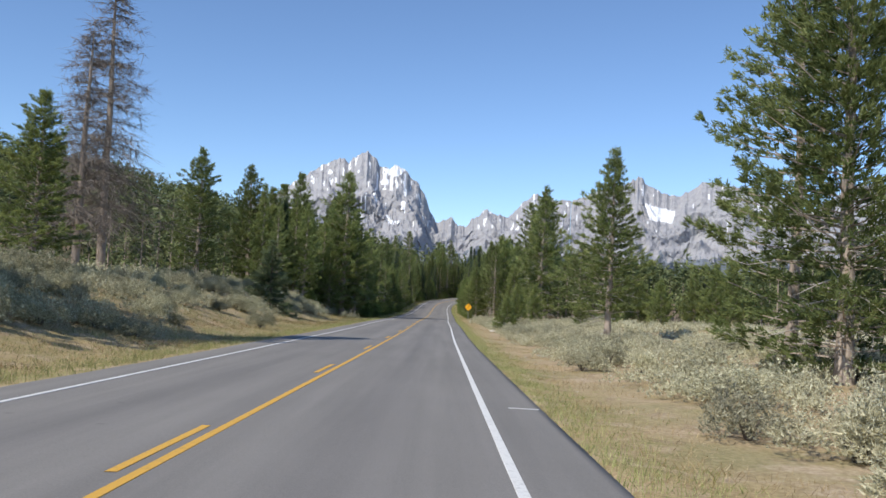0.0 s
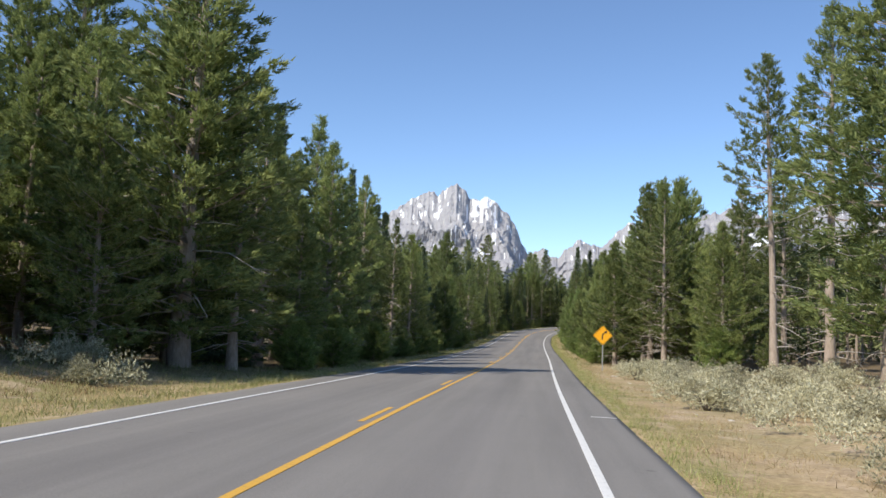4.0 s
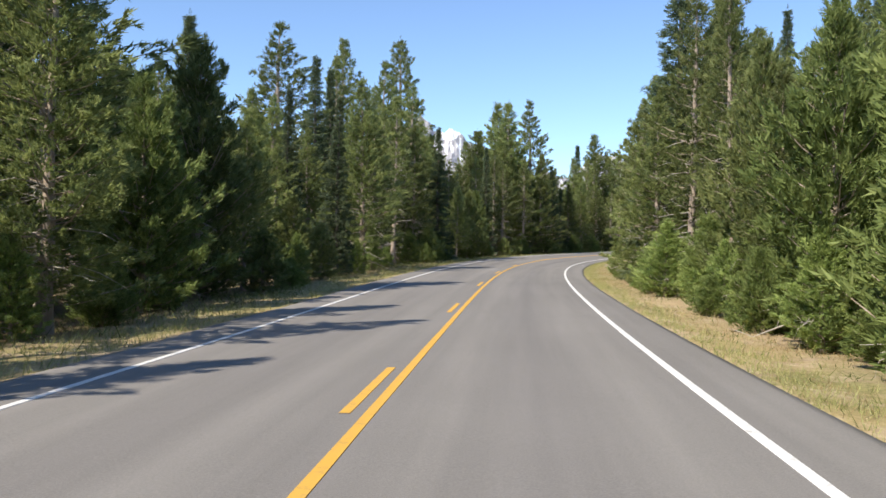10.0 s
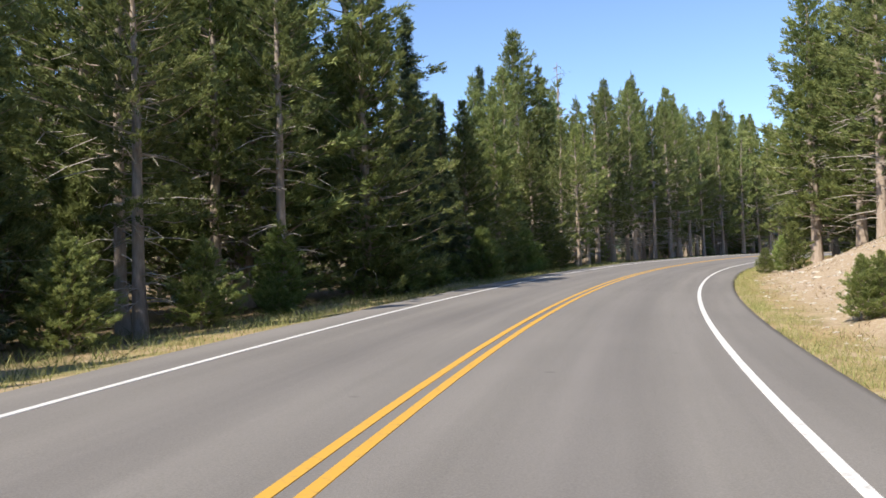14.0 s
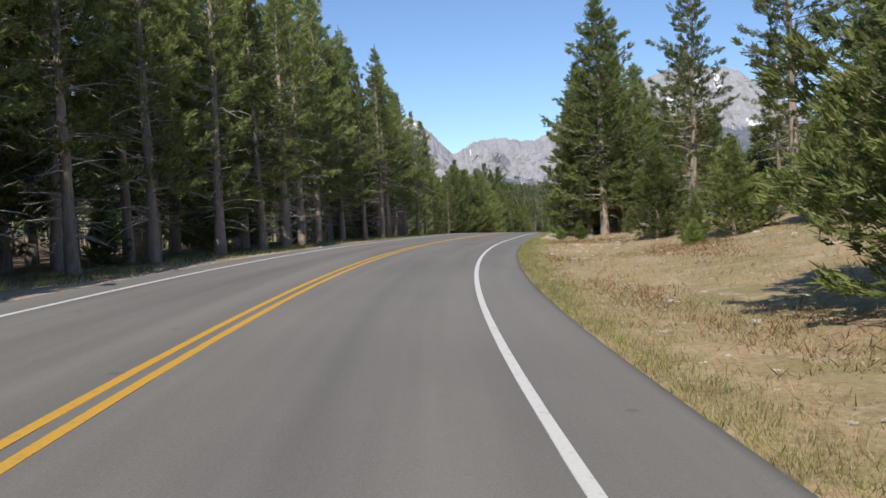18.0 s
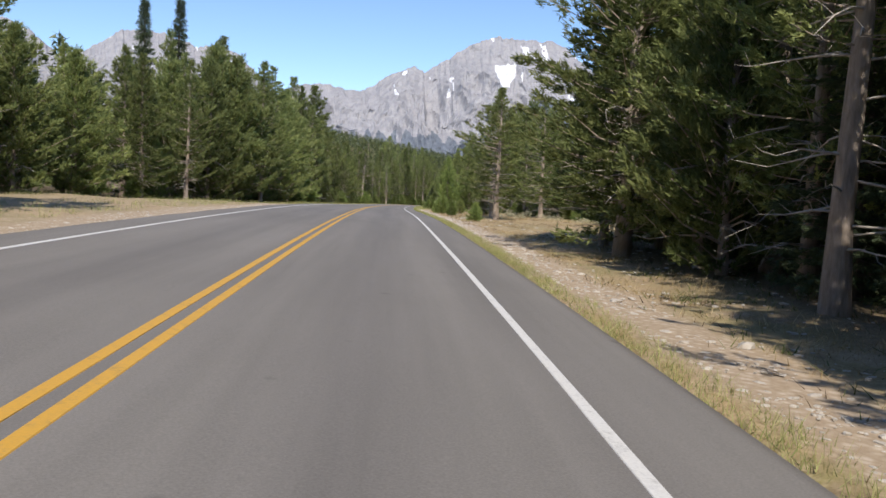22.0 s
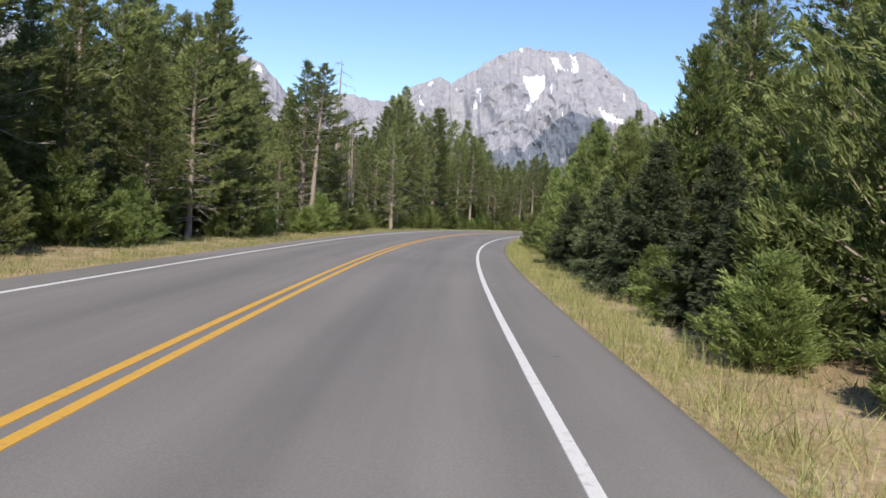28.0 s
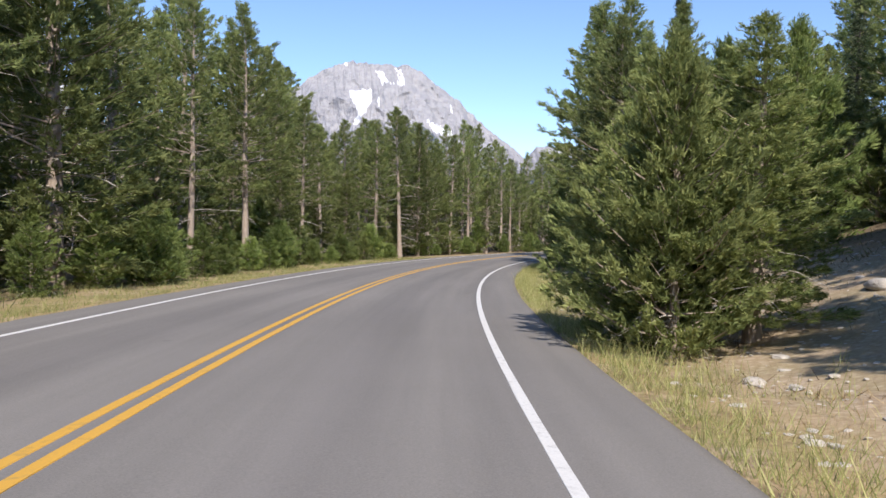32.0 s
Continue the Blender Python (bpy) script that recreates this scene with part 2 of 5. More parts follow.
def ground_mat():
    m, nt, b = mat("dry_meadow_soil", 0.95)
    v = coords(nt)
    big = noise_fac(nt, v, 0.2, 5.0, 0.6)
    med = noise_fac(nt, v, 0.9, 6.0, 0.65)
    fine = noise_fac(nt, v, 11.0, 6.0, 0.75)
    grassy = ramp(nt, fine, [(0.25, (0.17, 0.125, 0.055)), (0.5, (0.36, 0.275, 0.13)), (0.78, (0.55, 0.44, 0.24))])
    green = ramp(nt, fine, [(0.25, (0.11, 0.105, 0.04)), (0.5, (0.24, 0.22, 0.085)), (0.78, (0.4, 0.35, 0.16))])
    soil = ramp(nt, fine, [(0.25, (0.26, 0.185, 0.11)), (0.5, (0.47, 0.36, 0.24)), (0.78, (0.66, 0.55, 0.42))])
    c = blend(nt, ramp(nt, big, [(0.42, (0, 0, 0)), (0.62, (1, 1, 1))]), grassy, green)
    c = blend(nt, ramp(nt, med, [(0.5, (0, 0, 0)), (0.62, (0.85, 0.85, 0.85))]), c, soil)
    mid = noise_fac(nt, v, 0.35, 5.0, 0.6)
    red = ramp(nt, fine, [(0.25, (0.28, 0.185, 0.1)), (0.5, (0.47, 0.335, 0.195)), (0.78, (0.63, 0.48, 0.31))])
    c = blend(nt, ramp(nt, mid, [(0.47, (0, 0, 0)), (0.6, (0.6, 0.6, 0.6))]), c, red)
    patch = noise_fac(nt, v, 1.7, 5.0, 0.7)
    c = blend(nt, ramp(nt, patch, [(0.52, (0, 0, 0)), (0.66, (0.75, 0.75, 0.75))]), c, ramp(nt, fine, [(0.25, (0.12, 0.08, 0.045)), (0.5, (0.24, 0.17, 0.1)), (0.78, (0.4, 0.3, 0.19))]))
    bare = nt.nodes.new("ShaderNodeAttribute")
    bare.attribute_name = "bare"
    stony = node(nt, "ShaderNodeTexVoronoi", Scale=7.0)
    nt.links.new(v, stony.inputs["Vector"])
    stones = blend(nt, 0.5, soil, ramp(nt, stony.outputs["Distance"], [(0.05, (0.7, 0.62, 0.52)), (0.5, (0.36, 0.28, 0.2))]))
    c = blend(nt, bare.outputs["Fac"], c, stones)
    duff = nt.nodes.new("ShaderNodeAttribute")
    duff.attribute_name = "duff"
    litter = ramp(nt, fine, [(0.25, (0.07, 0.05, 0.03)), (0.5, (0.14, 0.1, 0.06)), (0.8, (0.24, 0.19, 0.11))])
    c = blend(nt, duff.outputs["Fac"], c, litter)
    nt.links.new(c, b.inputs["Base Color"])
    bump(nt, b, fine, 0.5, 0.035)
    return m


GROUND = ground_mat()


def rock_mat(name, a, b_, c, scale):
    m, nt, b = mat(name, 0.9)
    v = coords(nt)
    f = noise_fac(nt, v, scale, 8.0, 0.68)
    g = noise_fac(nt, v, scale * 0.2, 4.0)
    col = blend(nt, g, ramp(nt, f, [(0.32, a), (0.5, b_), (0.68, c)]), b_)
    nt.links.new(col, b.inputs["Base Color"])
    bump(nt, b, f, 0.8, 0.6 / scale)
    return m


STONE = rock_mat("pale_field_stone", (0.38, 0.34, 0.29), (0.58, 0.53, 0.46), (0.78, 0.73, 0.66), 6.0)
# granite greys lifted and evened out, so the colour carries distance haze
CLIFF = rock_mat("hazy_granite_mountain", (0.25, 0.25, 0.275), (0.37, 0.366, 0.38), (0.475, 0.464, 0.46), 0.035)
# mountain forest, with distance haze and slope shade put into its blue-grey
HAZY_SLOPE = rock_mat("hazy_forest_and_shade", (0.12, 0.143, 0.172), (0.185, 0.21, 0.245), (0.26, 0.285, 0.315), 0.02)
SNOW = rock_mat("mountain_snow", (0.82, 0.84, 0.88), (0.88, 0.89, 0.92), (0.92, 0.92, 0.93), 0.02)

# ---- building helpers ----
def mesh(name, verts, faces, mats, index=None):
    me = bpy.data.meshes.new(name)
    verts = np.asarray(verts, np.float32)
    if isinstance(faces, np.ndarray):
        n, k = faces.shape
        me.vertices.add(len(verts))
        me.vertices.foreach_set("co", verts.ravel())
        me.loops.add(n * k)
        me.loops.foreach_set("vertex_index", faces.astype(np.int32).ravel())
        me.polygons.add(n)
        me.polygons.foreach_set("loop_start", np.arange(0, n * k, k, dtype=np.int32))
        me.polygons.foreach_set("use_smooth", np.zeros(n, bool))
    else:
        me.from_pydata(verts.tolist(), [], faces)
    for m in mats if isinstance(mats, (list, tuple)) else [mats]:
        me.materials.append(m)
    if index is not None:
        me.polygons.foreach_set("material_index", np.asarray(index, np.int32))
    me.update(calc_edges=True)
    return me


def part(name, me, parent, label=""):
    ob = new(name, me)
    ob.parent = parent
    return tagged(ob, label)


def smooth(me):
    me.polygons.foreach_set("use_smooth", np.ones(len(me.polygons), bool))
    return me


def grid_faces(nu, nv):
    i = np.arange(nu - 1)[:, None] * nv + np.arange(nv - 1)[None]
    return np.stack([i, i + 1, i + nv + 1, i + nv], -1).reshape(-1, 4)


# ---- the road's coordinates ----
DS, S_MIN, S_MAX = 1.5, -20.0, 850.0
SS = np.arange(S_MIN, S_MAX + DS, DS)
KS = np.interp(SS, np.arange(len(KAPPA)) * 15.0 + S_MIN, KAPPA) * 1e-2
GS = np.interp(SS, np.arange(len(GRADE)) * 30.0 + S_MIN, GRADE) * 1e-2
BS = np.interp(SS, np.arange(len(BANK)) * 30.0 + S_MIN, BANK) * 1e-2
HD = np.cumsum(KS) * DS
HD = HD - np.interp(0, SS, HD)
RX, RY, RZ = np.cumsum(-np.sin(HD)) * DS, np.cumsum(np.cos(HD)) * DS, np.cumsum(GS) * DS
RX, RY, RZ = [a - np.interp(0, SS, a) for a in (RX, RY, RZ)]
CROWN, HALF = 0.0097, 4.4


def half(s, o):
    """Distance from the road's middle to the edge of the asphalt."""
    return HALF + np.where(np.asarray(o) > 0, np.interp(s, (230, 300, 390, 405, 435, 530, 556), (0, 0.15, 0.3, 0.3, 0.12, 0.12, 0.3)), 0)


def along(s, values):
    return np.interp(s, SS, values)


def plan(s, o):
    """World x, y of the place s metres along the road and o metres to the right of its middle."""
    s, o = np.asarray(s, float), np.asarray(o, float)
    extra = np.minimum(s - S_MIN, 0)
    h = along(s, HD)
    return along(s, RX) - np.sin(h) * extra + np.cos(h) * o, along(s, RY) + np.cos(h) * extra + np.sin(h) * o


def road_z(s, o):
    return along(s, RZ) + along(s, BS) * o - CROWN * np.abs(o)


def step(x, a, b):
    t = np.clip((x - a) / (b - a), 0, 1)
    return t * t * (3 - 2 * t)


# how far the land rises beside the road: metres along, rise, where it starts, where it ends
RISE_R = np.array([(-60, 1.0, 7, 22), (100, 1.0, 7, 22), (118, 0.5, 7, 20), (135, 0.4, 8, 18), (235, 0.5, 8, 18), (256.1, 0.6, 7, 14), (276.6, 1.7, 5.8, 12), (295.8, 2.3, 5.6, 12), 
                   (319.1, 2.3, 5.6, 14), (341.9, 1.9, 6, 21), (399.3, 1.7, 6, 22), (427, 0.2, 7, 22), (545.8, 0.1, 7, 20), (601.8, 0, 6.5, 15), (622.8, 2.6, 6, 16), 
                   (645, 3.0, 6, 16), (657.6, 2.2, 6, 16), (706.5, 0.8, 6, 16), (860, 0.8, 6, 16)])
RISE_L = np.array([(-60, 2.4, 7, 20), (50, 2.6, 6.5, 18), (85, 2.9, 6.5, 17), (104, 0.8, 7, 17), (118, -0.3, 5.5, 12), (331.4, -0.3, 5.5, 12), (408.8, 0.1, 7, 14), 
                   (458.5, 0.1, 7, 14), (511.4, -0.2, 6, 14), (860, -0.2, 6, 14)])


def rise(s, o, table):
    r, a, b = (np.interp(s, table[:, 0], table[:, k]) for k in (1, 2, 3))
    return r * step(np.abs(o), a, b)


def hill(x, y):
    d = ((x + 250) / 190) ** 2 + ((y - 520) / 260) ** 2
    u, v = ((x - 859) + (y - 1155)) * 0.7071, ((x - 859) - (y - 1155)) * 0.7071
    return 62.0 * np.exp(-d) + 64.0 * np.exp(-(u / 230) ** 2 - ((v + 260) / 330) ** 2)


def bumps(x, y, size, amp):
    return np.array([noise.fractal(Vector((a / size, b / size, 3.1)), 1.0, 2.0, 4) for a, b in zip(np.ravel(x), np.ravel(y))]).reshape(np.shape(x)) * amp


def land(s, o, lumps=True):
    s, o = np.broadcast_arrays(np.asarray(s, float), np.asarray(o, float))
    x, y = plan(s, o)
    edge = np.clip(o, -HALF, half(s, o))
    z = road_z(s, edge) - 0.05
    out = np.abs(o) - half(s, o)
    z = z - 0.07 * np.clip(out, 0, 1.2) - 0.12 * (out < 0)
    z = z + np.where(o > 0, rise(s, o, RISE_R), rise(s, o, RISE_L))
    far = step(np.abs(o), 45, 115)
    z = z * (1 - far) + far * 0.5 + hill(x, y) * step(np.abs(o), 25, 90)
    if lumps:
        z = z + bumps(x, y, 7.0, 0.16) * step(out, 0.3, 3.0) + bumps(x, y, 1.3, 0.05) * step(out, 0.2, 1.2)
    return z


def spot(s, o):
    x, y = plan(s, o)
    return Vector((float(x), float(y), float(land(s, o))))


# ---- ground ----
def bare_amount(s, o):
    a = np.where(o > 0, np.interp(s, [-60, 262, 283, 326, 347, 403, 567, 608, 622, 660, 678, 850], [0.25, 0.3, 1.0, 0.9, 0.15, 0.25, 0.2, 0.3, 0.6, 0.6, 0.3, 0.3]),
                 np.interp(s, [-60, 331, 352, 498, 511, 850], [0.0, 0.05, 0.3, 0.5, 0.0, 0.0]))
    sandy = ((o < 0) & (s > 337) & (s < 498) & (np.abs(o) < 6.5)) * 1.0
    gravel = ((o > 0) & (s > 409) & (s < 550) & (o > 5.1) & (o < 6.2)) * 1.0
    return np.clip(a * (1 - step(np.abs(o), 12, 22)) * step(np.abs(o), 5.4, 6.6) + sandy + gravel, 0, 1)


def build_ground():
    o_half = np.array([4.25, 4.5, 4.8, 5.2, 5.6, 6.1, 6.7, 7.4, 8.2, 9.2, 10.4, 12, 14, 16.5, 19.5, 23, 28, 34, 42, 52, 64, 78, 95, 118, 121])
    oo = np.concatenate([-o_half[::-1], [0], o_half])
    su = np.arange(-120, 832, 1.5)
    S, O = np.meshgrid(su, oo, indexing="ij")
    x, y = plan(S, O)
    z = land(S, O) - 10.0 * (np.abs(O) > 119)
    v = np.stack([x, y, z], -1).reshape(-1, 3)
    f = grid_faces(len(su), len(oo))
    # the far sheet reaches the horizon under the edges of the near one
    g = np.concatenate([-np.geomspace(4700, 150, 22), np.linspace(-130, 830, 64), np.geomspace(900, 4700, 16)])
    X, Y = np.meshgrid(g + 60, g, indexing="ij")
    near = np.min((X.ravel()[:, None] - RX[None, ::8]) ** 2 + (Y.ravel()[:, None] - RY[None, ::8]) ** 2, 1) ** 0.5
    away = step(near.reshape(X.shape), 75, 135)
    Z = -0.3 * away + hill(X, Y) * away - 7.0 * (1 - away)
    v2 = np.stack([X, Y, Z], -1).reshape(-1, 3)
    f2 = grid_faces(len(g), len(g))[:, ::-1] + len(v)
    me = smooth(mesh("ground", np.concatenate([v, v2]), np.concatenate([f[:, ::-1], f2]), GROUND))
    at = me.attributes.new("bare", "FLOAT", "POINT")
    at.data.foreach_set("value", np.concatenate([bare_amount(S, O).ravel(), np.zeros(len(v2))]).astype(np.float32))
    du = np.where(O < 0, step(-O, tree_edge(S, -1) - 1.5, tree_edge(S, -1) + 1.5), step(O, tree_edge(S, 1) - 1.0, tree_edge(S, 1) + 2.0)) * 0.85
    at = me.attributes.new("duff", "FLOAT", "POINT")
    at.data.foreach_set("value", np.concatenate([du.ravel(), np.full(len(v2), 0.8)]).astype(np.float32))
    tagged(new("ground", me), "dry meadow and forest floor with straw grass and pale soil", "ground", kind="structure")


# where the woods begin on each side
EDGE_R = np.array([(-60, 40), (95, 40), (108, 28), (126, 13), (138, 6.8), (240, 6.6), (252, 7.2), (264.3, 9.5), (276.6, 11), (300, 12.5), (323.2, 12.5), (337.7, 24), (411, 22), (417, 8), (452, 7.6), (466, 9.5), (472, 19), (489.9, 18), (544.4, 17), (552.8, 9), (558.4, 7.4), (611.6, 7), (620, 12.5), (642.3, 12.5), (653.5, 9), (860, 9)])
EDGE_L = np.array([(-60, 30), (40, 27), (80, 20), (100, 11), (110, 7.6), (118, 7), (329.4, 7), (453.4, 9), (461.1, 20), (484.6, 17), (495.2, 12), (514.1, 8.4), 
                   (594.8, 7.8), (860, 7.6)])


def tree_edge(s, side):
    t = EDGE_R if side > 0 else EDGE_L
    return np.interp(s, t[:, 0], t[:, 1])


def build_road():
    su = np.arange(-120, 832, 1.5)
    jag = lambda k: np.array([noise.fractal(Vector((s * 0.35, k, 0)), 1.0, 2.0, 4) for s in su]) * 0.09
    cols = [-HALF, -HALF + 0.15, -3.4, -1.7, 0.0, 1.7, 3.4, HALF - 0.15, HALF]
    vs = []
    for k, o in enumerate([cols[0]] + cols + [cols[-1]]):
        oo = np.full(len(su), o) + (jag(1.7) if k < 2 else jag(9.2) if k > 9 else 0) + (half(su, 1) - HALF if k > 7 else 0)
        x, y = plan(su, oo)
        z = road_z(su, oo) - (0.13 if k in (0, len(cols) + 1) else 0.02 if k in (1, len(cols)) else 0)
        vs.append(np.stack([x, y, z], -1))
    v = np.stack(vs, 1).reshape(-1, 3)
    me = smooth(mesh("road", v, grid_faces(len(su), len(cols) + 2)[:, ::-1], ASPHALT))
    q = np.broadcast_to(np.array([cols[0]] + cols + [cols[-1]]), (len(su), len(cols) + 2)).ravel()
    for name, values in (("across", q), ("along", np.repeat(su, len(cols) + 2))):
        me.attributes.new(name, "FLOAT", "POINT").data.foreach_set("value", values.astype(np.float32))
    road = tagged(new("road", me), "two-lane weathered grey asphalt road with painted lines", "road", kind="structure")

    def stripe(name, a, b, o, width, m, label, shift=(0.0, 0.0)):
        u = np.linspace(a, b, max(2, int((b - a) / 1.5) + 1))
        w = width / 2
        vs = []
        for k, (q, dz) in enumerate(((o - w, -0.004), (o - w + 0.006, 0.006), (o + w - 0.006, 0.006), (o + w, -0.004))):
            wob = np.array([noise.noise(Vector((s * 0.6, o * 3 + k, 1))) for s in u]) * 0.006
            q = q + np.interp(u, (395, 430, 500, 548), (0, shift[0], shift[0], shift[1])) + wob
            x, y = plan(u, q)
            vs.append(np.stack([x, y, road_z(u, q) + dz], -1))
        return part(name, mesh(name, np.stack(vs, 1).reshape(-1, 3), grid_faces(len(u), 4)[:, ::-1], m), road, label)

    stripe("edge_line", -100, 825, 3.41, 0.115, WHITE, "solid white edge line", (-0.015, 0.085))
    stripe("edge_line", -100, 825, -3.385, 0.105, WHITE, "solid white edge line")
    stripe("centre_line", -100, 825, 0.14, 0.115, YELLOW, "solid yellow centre line", (0.03, 0.055))
    stripe("centre_line", 263.2, 825, -0.09, 0.115, YELLOW, "solid yellow centre line", (0.03, 0.055))
    for k in range(-6, 21):
        stripe("centre_dash", 7.53 + 12.19 * k, 7.53 + 12.19 * k + 3.05, -0.09, 0.115, YELLOW, "yellow centre dash")
    for s in (14.4, 96.6, 259.6, 423.5, 506.0, 588.2):
        for o in (4.08,):
            stripe("edge_tick", s, s + 0.12, o, 0.5, WHITE, "short white survey tick")


# ---- mountains ----
SKYLINE_SOUTH = [(-16, 330), (-12, 430), (-10.3, 511), (-9.3, 576), (-8.2, 627), (-7.4, 676), (-6.6, 692), (-6.2, 680), (-5.45, 718), (-4.97, 748), (-4.5, 705), (-4.1, 661), (-3.7, 656),
                 (-3.1, 677), (-2.3, 641), (-1.8, 599), (-1.14, 532), (-0.76, 458), (-0.26, 376), (0.17, 400), (0.72, 407), (1.16, 372), (1.82, 373), (2.35, 427), (3.07, 463), (3.6, 434), (4.5, 429), (5.2, 494),
                 (5.76, 538), (6.3, 559), (7.0, 540), (8.5, 520), (10.5, 590), (11.8, 615), (12.7, 662), (13.35, 618), (14.2, 580), (15.4, 566)]
SKYLINE_MID = [(16.05, 602), (16.9, 640), (17.9, 620), (19.5, 608), (20.4, 581), (22.1, 483), (23.0, 500), (23.9, 537), (25.2, 616), (26.4, 628), (27.5, 622), (29.2, 580), (30.8, 587), (31.6, 560), (32.4, 495), (33.7, 386),
               (35.1, 448), (36.7, 460), (37.7, 438), (38.7, 440), (39.4, 468), (40.5, 525)]
SKYLINE_NORTH = [(41.8, 574), (42.4, 545), (43.3, 592), (44.3, 647), (45.2, 693), (46.0, 722), (46.8, 736), (47.6, 724), (48.2, 727), (49.0, 724), (50.0, 724), (50.65, 706), (51.5, 650), (52.5, 596), (53.6, 517),
                 (54.6, 443), (56.0, 366), (56.8, 306), (57.5, 360), (58.0, 369), (60, 340), (64, 380), (70, 330), (78, 300)]
SNOWFIELDS = [[(46.45, 599), (47.72, 607), (47.58, 548), (47.1, 493), (46.71, 446), (46.45, 438), (46.76, 498), (46.47, 546)], [(48.01, 695), (48.51, 688), (48.77, 635), (48.3, 650)],
              [(50.5, 482), (51.11, 456), (52.18, 416), (52.06, 396), (51.12, 416)], [(-3.94, 647), (-3.03, 678), (-2.46, 649), (-2.82, 619), (-3.56, 617)], [(-4.11, 586), (-3.56, 602), (-3.37, 573), (-3.99, 566)],
              [(-6.5, 566), (-5.78, 613), (-6.13, 552)], [(-3.61, 409), (-3.12, 380), (-2.64, 372), (-3.3, 365)], [(13.12, 525), (15.06, 485), (14.92, 427), (13.51, 438)]]


# outline of the north massif's shaded slope, painted blue-grey
SHADED_SLOPE = [(46.6, 285), (48.0, 380), (49.06, 446), (50.97, 421), (51.6, 330), (50.8, 240), (46.2, 225)]


def in_polygon(a, z, poly):
    inside = np.zeros(a.shape, bool)
    for (a0, z0), (a1, z1) in zip(poly, poly[1:] + poly[:1]):
        if z0 != z1:
            inside ^= ((z0 > z) != (z1 > z)) & (a < (a1 - a0) * (z - z0) / (z1 - z0) + a0)
    return inside


def build_mountains():
    def massif(name, a0, a1, label):
        sky_line = np.array(SKYLINE_SOUTH + SKYLINE_MID + SKYLINE_NORTH)
        az = np.arange(a0, a1 + 0.01, 0.06)
        t = np.linspace(0, 1, 70)
        crest = np.interp(az, sky_line[:, 0], sky_line[:, 1])
        crest = crest + np.array([noise.fractal(Vector((a * 2.2, 5.0, 1)), 0.75, 2.1, 6) for a in az]) * np.where(az < 16, 17, 11)
        A, T = np.meshgrid(az, t, indexing="ij")
        R = 3500 + 1100 * T
        arc, up = A * 80.0, T * 800.0
        warp = np.array([noise.noise(Vector((p / 420, q / 420, 8.0))) for p, q in zip(arc.ravel(), up.ravel())]).reshape(A.shape)
        ridge = np.array([noise.ridged_multi_fractal(Vector((p / 300 + 0.8 * w + 0.0016 * q, q / 330 + 0.7 * w, 2.0)), 0.9, 2.1, 7, 1.0, 2.0)
                          for p, q, w in zip(arc.ravel(), up.ravel(), warp.ravel())]).reshape(A.shape)
        fine = np.array([noise.fractal(Vector((p / 75 + q / 260, q / 60, 7.0)), 0.65, 2.1, 6) for p, q in zip(arc.ravel(), up.ravel())]).reshape(A.shape)
        Z = crest[:, None] * T ** 1.2 + (ridge - 1.1) * 48 * (T * (1 - T) * 4) ** 0.8 + fine * 16 * (1 - T ** 8)
        R = R - (ridge - 1.0) * 85 * (T * (1.02 - T) * 4).clip(0) + fine * 22
        rad = np.radians(A)
        back = np.stack([np.sin(rad[:, -1]) * 4700, np.cos(rad[:, -1]) * 4700, np.zeros(len(az)) - 50], -1)
        v = np.stack([np.sin(rad) * R, np.cos(rad) * R, Z], -1)
        v = np.concatenate([v, back[:, None]], 1)
        n = len(t) + 1
        f = grid_faces(len(az), n)
        ac = (A[:-1, :-1] + A[1:, 1:]) / 2
        # heights as they show at the crest's distance
        zc = ((Z / R)[:-1, :-1] + (Z / R)[1:, 1:]) / 2 * 4600
        idx = np.zeros(ac.shape, np.int32)
        patch = np.array([noise.noise(Vector((a * 2.0, q * 7.0, 4.4))) for a, q in zip(ac.ravel(), T[:-1, :-1].ravel())]).reshape(ac.shape)
        # low forest band, its blue haze held in the colour
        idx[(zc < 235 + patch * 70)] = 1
        idx[(zc > 430) & (patch > 0.56) & (fine[:-1, :-1] < -0.1)] = 2
        streak = np.array([noise.noise(Vector((a * 5.5 + q * 2.0, q * 9.0 - a, 1.2))) for a, q in zip(ac.ravel(), T[:-1, :-1].ravel())]).reshape(ac.shape)
        idx[(zc > 360) & (ac < 8.5) & (streak > 0.41) & (fine[:-1, :-1] < 0.15)] = 2
        idx[(zc > 540) & (zc < 690) & (ac > -4.3) & (ac < -2.3) & (streak > 0.16)] = 2
        idx[(zc > 380) & (ac > 8.5) & (streak > 0.6)] = 2
        # shade of the slope, painted with the same blue-grey
        idx[in_polygon(ac + fine[:-1, :-1] * 0.15, zc + fine[:-1, :-1] * 12, SHADED_SLOPE)] = 1
        for poly in SNOWFIELDS:
            idx[in_polygon(ac + fine[:-1, :-1] * 0.06, zc + fine[:-1, :-1] * 5, poly)] = 2
        full = np.zeros((len(az) - 1, n - 1), np.int32)
        full[:, :-1] = idx
        me = mesh(name, v.reshape(-1, 3), f, [CLIFF, HAZY_SLOPE, SNOW], full.ravel())
        tagged(new(name, me), label, "mountain")

    massif("mountain", -16, 8.5, "jagged grey granite peak with snow patches")
    massif("mountain", 8.5, 22.1, "broad grey granite mountain with a snowfield")
    massif("mountain", 22.1, 37.7, "grey granite ridge with a deep notch")
    massif("mountain", 37.7, 78, "massive flat-topped grey mountain with glacier snow")


